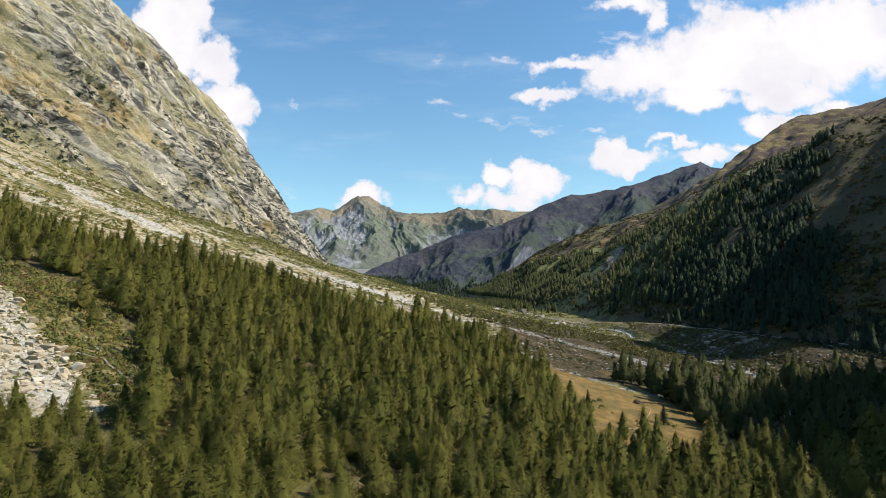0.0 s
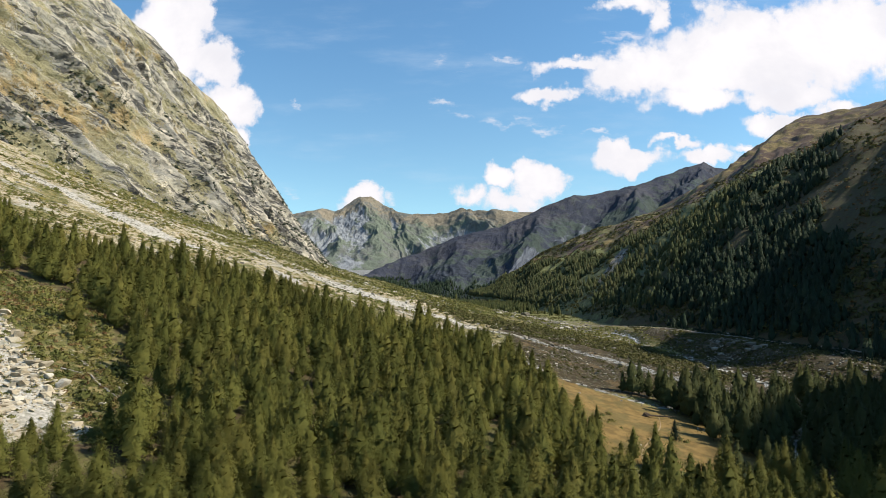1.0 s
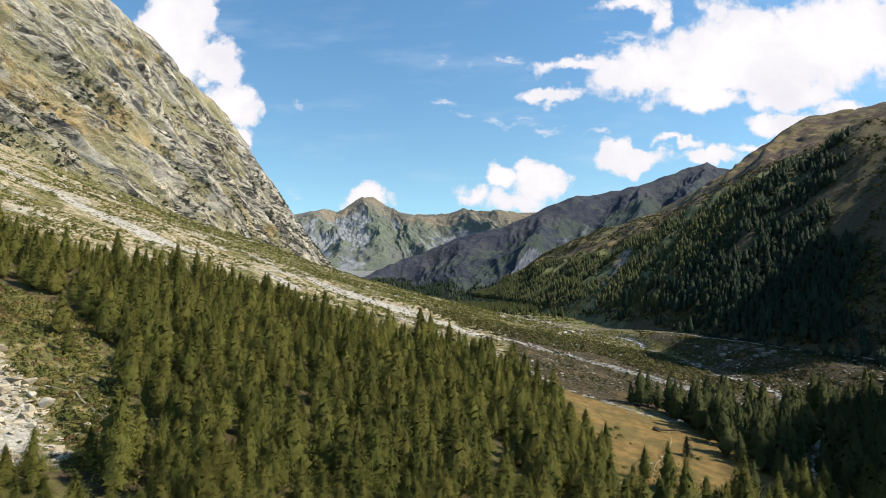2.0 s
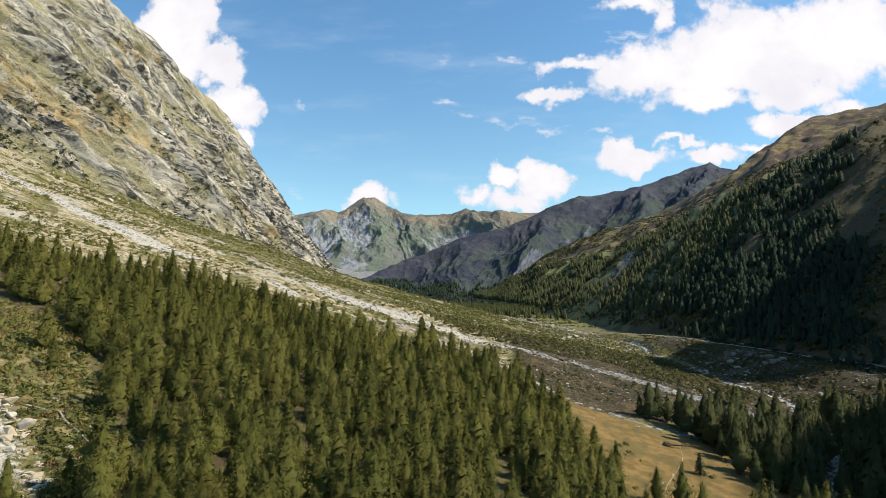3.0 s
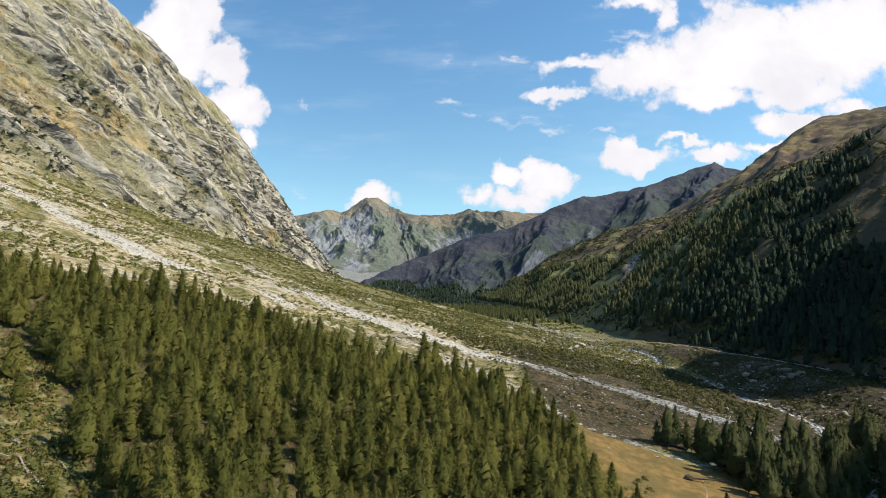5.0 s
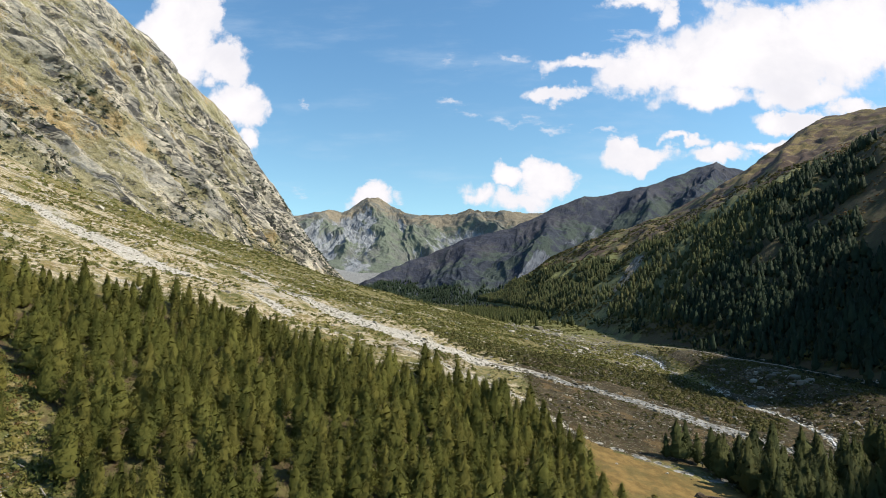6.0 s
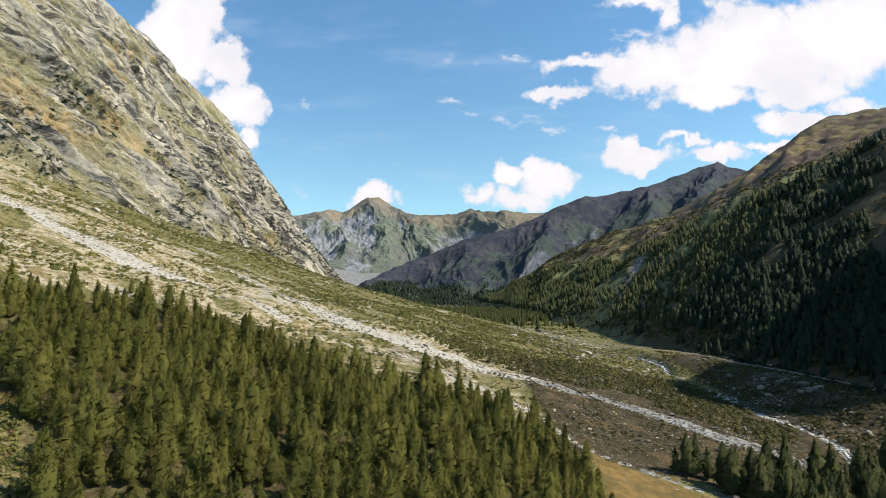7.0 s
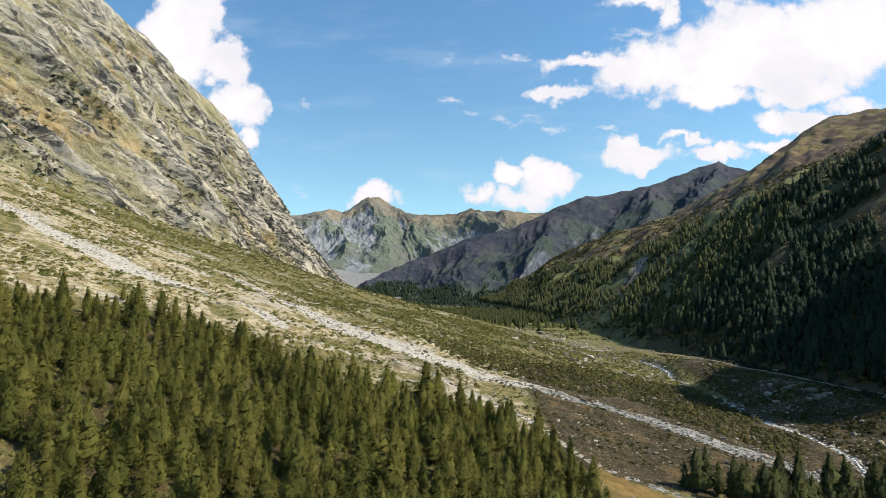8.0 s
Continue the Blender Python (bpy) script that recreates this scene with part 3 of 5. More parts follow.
woods = (in_poly(gx, gy, WOOD) & ~in_poly(gx, gy, CLEARING)) | in_poly(gx, gy, RIVERSIDE)
dry = in_poly(gx + 3 * fbm(gx, gy, 20, 2, 8), gy + 3 * fbm(gx, gy, 20, 2, 4), MEADOW)
sand = fan_zone * (1 - 0.8 * ramp((gx + 188) * 0.435 + (gy - 493) * 0.9, 4, 40)) * ramp(fbm(gx, gy, 40, 3, 37), -0.7, 0.2)
# the dark heath tone also spreads where floor and bench should lie in shade
heath = ramp(gx, 20, 50) * ramp(gy, 262, 285) * (1 - ramp(gy, 420, 520)) + ramp(gx, 175, 190) * ramp(gy, 300, 340) * (1 - ramp(gy, 560, 640)) + 0.5 * ramp(gy, 330, 350) * (1 - ramp(gy, 385, 400)) * ramp(30 - gx, 0, 30) * ramp(gx, -60, -30)
toe_x = np.interp(gy, [-600, 100, 300, 434, 540, 700, 1250], [420, 330, 285, 258, 242, 228, 206])
heath = np.maximum(heath, 0.8 * ramp(gx - toe_x, -30, 0) * (1 - ramp(gy, 820, 950)))
heath = np.maximum(heath, 0.5 * ramp(gy, 1350, 1700) * (1 - ramp(gy, 1950, 2100)))
ground = new("ground", mesh_from("ground", np.stack([gx, gy, gz], -1).reshape(-1, 3), grid_faces(*gx.shape), GROUND, True, dict(grit=grit, woods=woods, dry=dry, heath=heath, sand=sand, lush=ramp(gx, 40, 90) * ramp(gy, 780, 880) * (1 - ramp(gy, 1350, 1500)), slate=np.maximum(ramp(gy, 1450, 1800) * ramp(-gx, 120, 240), 0.95 * grit * ramp(gx, 10, 70) * (gy < 420)))))
tagged(ground, "alpine valley floor with turf, scree fan and dry meadow", "ground", kind="structure")


def ribbon(name, line, lift, mat, wobble=0.0, thick=0.25):
    """A bed that follows a line over the ground."""
    pts = []
    for (ax, ay, aw), (bx, by, bw) in zip(line, line[1:]):
        n = max(2, int(math.hypot(bx - ax, by - ay) / 2.5))
        pts += [(ax + (bx - ax) * i / n, ay + (by - ay) * i / n, aw + (bw - aw) * i / n) for i in range(n)]
    p = np.array(pts + [line[-1]])
    for _ in range(6):
        p[1:-1] = (p[:-2] + 2 * p[1:-1] + p[2:]) / 4
    side = np.gradient(p[:, :2], axis=0)
    side = np.stack([side[:, 1], -side[:, 0]], -1) / np.linalg.norm(side, axis=1)[:, None]
    across = np.linspace(-1, 1, 7)
    w_ = p[:, 2] * (1 + wobble * vnoise(np.arange(len(p)) / 4.0, p[:, 0] * 0, 5))
    xy = p[:, None, :2] + side[:, None] * (across[None, :, None] * w_[:, None, None])
    z = ground_z(p[:, 0], p[:, 1])[:, None] + lift - thick * (np.abs(across) > 0.9)[None] + 0 * xy[..., 0]
    v = np.concatenate([xy, z[..., None]], -1).reshape(-1, 3)
    return new(name, mesh_from(name, v, grid_faces(len(p), 7), mat, True))


tagged(ribbon("river", [(x, y, 0.72 * h) for x, y, h in RIVER], 0.7, WATER, 0.9), "shallow mountain river foaming white over stones", "river", kind="structure")
tagged(ribbon("road", ROAD, 0.25, TRACK), "pale gravel track along the foot of the slope", "road", kind="structure")


# ---- mountains ----
def along(points, s):
    p = np.array(points, float)
    t = np.linspace(0, 1, len(p))
    return np.stack([np.interp(s, t, p[:, k]) for k in range(p.shape[1])], -1)


def loft(foot, crest, nu, nv, convex, amp, size, seed, back=0.6, rough=0.22):
    """A mountainside between its foot and its crest, falling away behind; both lines run the same way. Its gullies run down the fall line."""
    u, v = np.meshgrid(np.linspace(0, 1, nu), np.concatenate([np.linspace(-0.05, 1, nv), 1 + np.linspace(0.03, 0.5, 12)]), indexing="ij")
    a, b = along(foot, u[:, 0]), along(crest, u[:, 0])
    for line in (a, b):
        for _ in range(2):
            line[1:-1] = (line[:-2] + 2 * line[1:-1] + line[2:]) / 4
    run = np.concatenate([[0], np.cumsum(np.linalg.norm(np.diff((a + b) / 2, axis=0), axis=1))])[:, None]
    wide = np.linalg.norm(b - a, axis=1)[:, None]
    a, b = a[:, None], b[:, None]
    p = a + (b - a) * v[..., None]
    vc = np.clip(v, -0.1, 1)
    p[..., 2] = a[..., 2] + (b - a)[..., 2] * (vc + convex * vc * (1 - vc) - back * 1.6 * np.maximum(0, v - 1))
    free = ramp(v, 0.0, 0.25) * (1 - 0.92 * ramp(v, 0.7, 1.0))
    bent = run + 0.15 * size * fbm(p[..., 0], p[..., 1], size, 3, seed + 7)
    ribs = ridged(bent, wide * v * 0.35, size, 6, seed) - 0.35
    p[..., 2] += amp * ribs * free + rough * amp * fbm(p[..., 0], p[..., 1], size / 6, 5, seed + 50) * (0.35 + 0.65 * free)
    return p, ribs, v, run + 0 * v, wide * v


def mountain(name, p, mat, label, turf, straw, across, along_, category="mountain", bare=None, more=None):
    ob = new(name, mesh_from(name, p.reshape(-1, 3), grid_faces(*p.shape[:2]), mat, True, dict(turf=turf, straw=straw, across=across, along=along_, bare=turf * 0 if bare is None else bare, **(more or {}))))
    return tagged(ob, label, category)


B_FOOT = [(520, -420, -70), (360, 20, -50), (290, 300, -30), (258, 434, -25), (240, 540, -23), (226, 700, -24), (205, 1150, -20), (170, 1450, -8), (130, 1700, 2), (70, 1870, 10)]
B_CREST = [(700, -500, 240), (660, -150, 260), (690, 60, 280), (720, 260, 300), (860, 500, 330), (1000, 900, 430), (905, 1250, 405), (845, 1430, 430), (760, 1700, 338), (593, 1750, 248), (456, 1850, 207), (354, 1930, 170), (204, 1900, 81), (113, 1880, 18)]
MB, ribs, up_, run_, fall_ = loft(B_FOOT, B_CREST, 420, 150, 0.35, 14, 150, 11)
# the lower slope is steep enough to lie in its own shade; the upper slope lies back
steep = np.interp(np.clip(up_, 0, 1), [0, 0.1, 0.3, 0.6, 1], [0, 0.17, 0.52, 0.79, 1]) - (np.clip(up_, 0, 1) * (1.35 - 0.35 * np.clip(up_, 0, 1)))
MB[..., 2] += steep * 240 * (1 - ramp(MB[..., 1], 760, 1000)) * (up_ > 0)
MB[..., 2] += 5 * fbm(MB[..., 0], MB[..., 1], 70, 5, 12) * ramp(up_, 0.3, 0.9)
mountain("wooded_mountain", MB, SLOPE, "dark wooded mountainside with dry golden turf above", 0.98 + 0.1 * ribs - 1.3 * (1 - ramp(near_line(MB[..., 0], MB[..., 1], [(350, 1215, 8), (325, 1165, 8), (285, 1110, 4)])[0], 6, 18)), 1.3 * ramp(up_, 0.33, 0.55) - 0.15 - 0.7 * ramp(MB[..., 1], 1350, 1650), run_, fall_, bare=(0.42 + 0.5 * ramp(MB[..., 1], 850, 600)) * (1 - ramp(up_, 0.3, 0.55)) + 0.5 * ramp(MB[..., 0] - 0.6 * MB[..., 1], 0, 60))
# added ridge out of view; its crest is shaped to lay shade over the valley
E_FOOT = [(560, -420, -60), (500, 0, -20), (480, 200, 60), (490, 400, 100), (540, 560, 150), (680, 740, 220), (930, 930, 300)]
E_CREST = [(760, -400, 380), (760, -60, 570), (762, 60, 610), (765, 140, 606), (770, 172, 590), (778, 205, 560), (786, 235, 525), (792, 258, 500), (797, 285, 490), (803, 312, 530), (815, 340, 630), (835, 380, 645), (855, 425, 642), (875, 465, 600), (910, 530, 580), (960, 620, 590), (1080, 800, 590), (1250, 1050, 480)]
ME, ribs, up_, run_, fall_ = loft(E_FOOT, E_CREST, 160, 60, 0.1, 20, 150, 15)
mountain("shoulder_mountain", ME, SLOPE, "unseen grassy ridge added to shade the slope and valley floor", 0.6 + 0.1 * ribs, 0.4 * ramp(up_, 0.4, 0.8), run_, fall_)
C_FOOT = [(1100, 2000, 150), (700, 1950, 110), (400, 1950, 60), (160, 1950, -12), (20, 2000, -14), (-90, 2050, -10), (-190, 2100, -4), (-290, 2170, 5)]
C_CREST = [(1900, 3500, 700), (1620, 3640, 780), (1540, 3600, 812), (1335, 3450, 735), (1020, 3200, 600), (870, 3130, 553), (640, 3000, 512), (420, 2900, 410), (250, 2800, 325), (70, 2750, 284), (-85, 2700, 216), (-200, 2620, 165), (-300, 2480, 115), (-355, 2350, 70), (-385, 2250, 25)]
MC, ribs, up_, run_, fall_ = loft(C_FOOT, C_CREST, 420, 190, 0.1, 66, 430, 23, 0.6, 0.12)
MC[..., 2] += 7 * fbm(MC[..., 0], MC[..., 1], 130, 5, 24) * ramp(up_, 0.4, 0.95)
gash = 1 - ramp(near_line(MC[..., 0], MC[..., 1], [(330, 2330, 1), (290, 2230, 1), (215, 2090, 1), (180, 2010, 1)])[0], 15, 75)
mountain("ridge_mountain", MC, SHADE_HAZE_SLOPE, "bare ridge with grassy spurs, cloud shade and haze in its colour", 0 * ribs, 1.0 * ramp(up_, 0.45, 0.85) - 0.1 + 0.3 * ribs, run_, fall_, bare=0.02 - 0.35 * ribs * (1 - ramp(up_, 0.6, 0.9)) + 0.55 * gash)
D_FOOT = [(700, 2900, 200), (250, 2900, 150), (-150, 2900, 140), (-450, 2850, 145), (-800, 2850, 160), (-1400, 2850, 200)]
D_CREST = [(900, 3500, 560), (530, 3650, 512), (290, 3650, 528), (95, 3880, 572), (-90, 3980, 545), (-315, 4080, 575), (-455, 4300, 676), (-535, 4335, 722), (-610, 4335, 724), (-705, 4300, 655), (-765, 4200, 592), (-845, 4150, 622), (-970, 4100, 580), (-1150, 4100, 560), (-1500, 4000, 560)]
MD, ribs, up_, run_, fall_ = loft(D_FOOT, D_CREST, 460, 190, -0.1, 54, 330, 36, 0.6, 0.16)
MD[..., 2] += 12 * fbm(MD[..., 0], MD[..., 1], 160, 5, 38) * ramp(up_, 0.4, 0.95)
mountain("far_mountain", MD, HAZED_ROCK, "far grey peak and grassy crest closing the valley, haze in its tones", 0 * ribs, 0.05 + 0.9 * ramp(up_, 0.62, 0.95), run_, fall_, bare=0.12 - 0.4 * ribs + 0.28 * ramp(-MD[..., 0], 350, 650) - 0.3 * ramp(up_, 0.75, 0.95))


def cliff_corner(z):
    """How far along the valley the face turns away, by height."""
    return np.interp(z, [10, 40, 60, 80, 118, 160, 203, 288, 345, 391, 420, 450, 560, 700], [1430, 1345, 1298, 1272, 1242, 1226, 1212, 1184, 1172, 1085, 992, 925, 680, 480])


def cliff_x(y, z):
    """The rock face under the crest, and how it turns away behind the corner."""
    x = -352 - 0.6 * (z - 234) + 0.11 * (y - 1070) - np.interp(y, [250, 600, 640, 740, 820], [160, 85, 75, 20, 0])
    return x - 1.6 * 9 * np.logaddexp(0, (y - cliff_corner(z) - 12) / 9)


cy, cz = np.meshgrid(spread(200, 1560, 560, 1380, 2.0, 1.1), np.concatenate([np.arange(10, 470, 1.9), np.arange(470, 640, 6)]), indexing="ij")
al, ac = cy * math.cos(1.0) - cz * math.sin(1.0), cy * math.sin(1.0) + cz * math.cos(1.0)
warp = 9 * fbm(cy, cz, 90, 3, 40)
ribs = ridged(cy + 0.5 * cz + warp, cz * 0.35, 130, 3, 41) - 0.3
slabs = ridged((al + warp) * 0.25, ac + warp, 46, 4, 43) - 0.3
block, tilt, gap = cells((al + warp) * 0.4, ac + 0.5 * warp, 15, 60)
chip, chip_tilt, _ = cells((al + 0.5 * warp) * 0.5, ac, 6, 64)
dip_along, dip_across = cy * math.cos(0.7) - cz * math.sin(0.7), cy * math.sin(0.7) + cz * math.cos(0.7)
plate, plate_tilt, plate_gap = cells((dip_along + 0.4 * warp) * 0.3, dip_across + 0.3 * warp, 7, 68)
zone = ramp(fbm(cy, cz, 110, 3, 141), -0.25, 0.3)
push = 24 * ribs + 11 * slabs + 2.2 * (ridged(al * 0.3, ac, 11, 4, 47) - 0.3)
push += 6.0 * (block - 0.5) + 8.0 * tilt - 3.0 * ramp(gap, 0.12, 0.0) + 3.4 * (chip - 0.5) + 5.0 * chip_tilt
push += zone * (5.5 * (plate - 0.5) + 4.0 * plate_tilt - 3.0 * ramp(plate_gap, 0.12, 0.0))
push *= ramp(cz, 20, 130) * 0.8 + 0.2
push *= 1 - 0.6 * ramp(cy - cliff_corner(cz), -110, -10)
cliff = np.stack([cliff_x(cy, cz) + push * 0.85, cy, cz + push * 0.2], -1)
turf = 0.215 - 0.12 * ribs - 0.15 * slabs + 0.24 * ramp(fbm(al * 0.6, ac, 40, 5, 53), -0.1, 0.7) + 0.08 * ramp(cy, 900, 650) + 0.16 * ramp(cz, 130, 70) - 0.25 * ramp(cy, 950, 1150) * ramp(cz, 330, 200)
straw = 0.3 + 0.6 * fbm(cy, cz, 90, 3, 57)
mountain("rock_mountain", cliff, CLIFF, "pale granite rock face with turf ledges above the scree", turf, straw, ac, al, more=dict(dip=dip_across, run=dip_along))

# ---- trees, stones and shrubs: makers ----
rng = np.random.default_rng(7)


def trunk_mesh(name, height, radius, sides=7, rings=6, limbs=14, seed=0):
    """A tapered, slightly bent trunk with bare limbs."""
    r = np.random.default_rng(seed)
    verts, faces = [], []

    def tube(points, radii, n):
        first = len(verts)
        for p, rad in zip(points, radii):
            for k in range(n):
                a = 2 * math.pi * k / n
                verts.append((p[0] + rad * math.cos(a), p[1] + rad * math.sin(a), p[2] + (0 if n > 3 else rad * math.sin(a))))
        for i in range(len(points) - 1):
            for k in range(n):
                q = first + i * n
                faces.append((q + k, q + (k + 1) % n, q + n + (k + 1) % n, q + n + k))

    bend = r.normal(0, 0.12, 2)
    hs = np.linspace(-0.6, height * 0.97, rings)
    axis = [(bend[0] * (h / height) ** 2, bend[1] * (h / height) ** 2, h) for h in hs]
    tube(axis, [radius * (1.35 if h < 0 else 1) * (1 - 0.93 * max(0, h) / height) for h in hs], sides)
    for k in range(limbs):
        h = height * (0.10 + 0.6 * k / limbs)
        a, length = 2.4 * k + r.uniform(-0.4, 0.4), (1 - h / height) * height * 0.2
        c, s = math.cos(a), math.sin(a)
        tube([(0, 0, h), (c * length * 0.5, s * length * 0.5, h + 0.02 * length), (c * length, s * length, h - 0.15 * length)], [0.05, 0.035, 0.012], 3)
    return mesh_from(name, verts, faces, BARK, True)


def crown_arrays(height, radius, branches, tufts, size, seed, low=0.08, droop=0.3, slim=0.30, body=0.30, rings=7, sides=6):
    """Corners of the small soft tufts of needles along a conifer's branches, three to a tuft: thick towards the tips, thinner inside."""
    r = np.random.default_rng(seed)
    k = np.arange(branches)
    zf = low + (0.97 - low) * ((k + r.random(branches)) / branches) ** 0.85
    ang = k * 2.39996 + r.normal(0, 0.5, branches)
    phase, lean = r.random() * 6, r.uniform(0.76, 0.98)
    length = radius * np.clip((1 - zf) ** lean * 1.1, 0.07, 0.95) * r.uniform(0.6, 1.12, branches)
    length *= 1 + 0.2 * np.sin(ang * 2 + 9 * zf + phase) + 0.13 * np.sin(ang * 3 - 14 * zf)
    length *= np.clip((zf - low) / 0.10 + 0.45, 0.45, 1)
    s = 0.26 + 0.78 * r.random((branches, tufts)) ** 0.8
    d = np.stack([np.cos(ang), np.sin(ang)], -1)
    side = np.stack([-d[:, 1], d[:, 0]], -1)
    off = r.normal(0, 0.2, (branches, tufts)) * length[:, None] * (0.4 + 0.8 * s)
    px = d[:, None] * (length[:, None] * s)[..., None] + side[:, None] * off[..., None]
    pz = (zf * height)[:, None] + length[:, None] * (0.42 * s - droop * s * s) + r.normal(-0.05, 0.10 + 0.05 * radius, (branches, tufts)) * (0.3 + s)
    c = np.concatenate([px, pz[..., None]], -1).reshape(-1, 3)
    n = len(c)
    grow = size * r.uniform(0.55, 1.3, n) * np.repeat(np.clip(1.25 - zf * 0.65, 0.5, 1), tufts)
    tip = np.repeat(np.concatenate([d, np.zeros((branches, 1))], -1), tufts, 0) * 0.45 + r.normal(0, 0.6, (n, 3))
    tip[:, 2] += 0.25
    tip /= np.linalg.norm(tip, axis=1)[:, None]
    # the sprays lie over one another like shingles, facing outwards and up
    face = np.stack([c[:, 0], c[:, 1], 0.35 * (c[:, 2] - 0.45 * height)], -1)
    face = face / (np.linalg.norm(face, axis=1)[:, None] + 1e-6) + np.array([0, 0, 0.5]) + r.normal(0, 0.3, (n, 3))
    face /= np.linalg.norm(face, axis=1)[:, None] + 1e-6
    tip -= face * (tip * face).sum(1)[:, None]
    tip /= np.linalg.norm(tip, axis=1)[:, None] + 1e-6
    wide = np.cross(face, tip)
    tri = np.stack([c + tip * grow[:, None], c - tip * grow[:, None] * 0.5 + wide * grow[:, None] * slim, c - tip * grow[:, None] * 0.5 - wide * grow[:, None] * slim], 1)
    # the leading shoot
    top = np.array([[[0, 0, height], [0.13, 0, height * 0.95], [-0.08, 0.1, height * 0.95]], [[0, 0, height], [-0.1, -0.08, height * 0.95], [0.08, -0.1, height * 0.95]]])
    # the ragged inner mass of twigs that closes the crown
    zs = (low + (0.93 - low) * np.linspace(0, 1, rings))[:, None] + r.uniform(-0.35, 0.35, (rings, sides)) / rings
    a = np.arange(sides)[None] * 2 * math.pi / sides + r.uniform(-0.3, 0.3, (rings, sides))
    rad = body * radius * np.clip(np.clip(1 - zs, 0.01, 1) ** lean * 1.1, 0.04, 0.95) * r.uniform(0.65, 1.15, (rings, sides)) * (1 + 0.2 * np.sin(a * 2 + 9 * zs + phase) + 0.13 * np.sin(a * 3 - 14 * zs))
    rad *= np.clip((zs - low) / 0.10 + 0.3, 0.25, 1) * np.where(np.arange(rings) % 2, 0.82, 1.12)[:, None]
    g = np.stack([rad * np.cos(a), rad * np.sin(a), zs * height], -1)
    h = np.roll(g, -1, 1)
    mass = np.concatenate([np.stack([g[:-1], h[:-1], h[1:]], 2).reshape(-1, 3, 3), np.stack([g[:-1], h[1:], g[1:]], 2).reshape(-1, 3, 3)])
    return outward(np.concatenate([tri, top, mass]), height * 0.45)


def outward(tri, middle, lift=0.75):
    """Turns small triangles to face outwards and gives them the soft outward normals of the whole crown."""
    c = tri.mean(1)
    out = np.stack([c[:, 0], c[:, 1], 0.35 * (c[:, 2] - middle)], -1)
    out /= np.linalg.norm(out, axis=1)[:, None] + 1e-6
    out[:, 2] += lift
    n = np.cross(tri[:, 1] - tri[:, 0], tri[:, 2] - tri[:, 0])
    tri = np.where(((n * out).sum(1) < 0)[:, None, None], tri[:, ::-1], tri)
    n = np.where(((n * out).sum(1) < 0)[:, None], -n, n)
    n /= np.linalg.norm(n, axis=1)[:, None] + 1e-9
    soft = out + 0.18 * n
    soft /= np.linalg.norm(soft, axis=1)[:, None] + 1e-9
    return tri.reshape(-1, 3), np.repeat(soft, 3, 0)


def crown_mesh(name, crown, mat):
    corners, normals = crown
    return mesh_from(name, corners, np.arange(len(corners)).reshape(-1, 3), mat, False, None, normals)


def put_many(name, shapes, places, mat, label, category, tri=True):
    """One mesh of many alike small things: shapes are (corners, faces, normals or None); places are rows of x, y, z, size, turn, shade, squeeze."""
    vs, fs, sh, ns, base = [], [], [], [], 0
    pick = np.random.default_rng(len(places)).integers(0, len(shapes), len(places))
    for i, (corners, faces, normals) in enumerate(shapes):
        rows = places[pick == i]
        if not len(rows):
            continue
        c, s = np.cos(rows[:, 4]), np.sin(rows[:, 4])
        x = (corners[None, :, 0] * c[:, None] - corners[None, :, 1] * s[:, None]) * (rows[:, 3] * rows[:, 6])[:, None] + rows[:, 0:1]
        y = (corners[None, :, 0] * s[:, None] + corners[None, :, 1] * c[:, None]) * (rows[:, 3] * rows[:, 6])[:, None] + rows[:, 1:2]
        z = corners[None, :, 2] * rows[:, 3:4] + rows[:, 2:3]
        vs.append(np.stack([x, y, z], -1).reshape(-1, 3))
        n = len(corners)
        fs.append((faces[None] + (base + n * np.arange(len(rows)))[:, None, None]).reshape(-1, faces.shape[1]))
        sh.append(np.repeat(rows[:, 5], n))
        base += n * len(rows)
        if normals is not None:
            nx = normals[None, :, 0] * c[:, None] - normals[None, :, 1] * s[:, None]
            ny = normals[None, :, 0] * s[:, None] + normals[None, :, 1] * c[:, None]
            ns.append(np.stack([nx, ny, normals[None, :, 2] + 0 * nx], -1).reshape(-1, 3))
    me = mesh_from(name, np.concatenate(vs), np.concatenate(fs), mat, False, dict(shade=np.concatenate(sh)), np.concatenate(ns) if ns else None)
    return tagged(new(name, me), label, category, kind="stuff")


def loose(crown):
    corners, normals = crown
    return corners, np.arange(len(corners)).reshape(-1, 3), normals


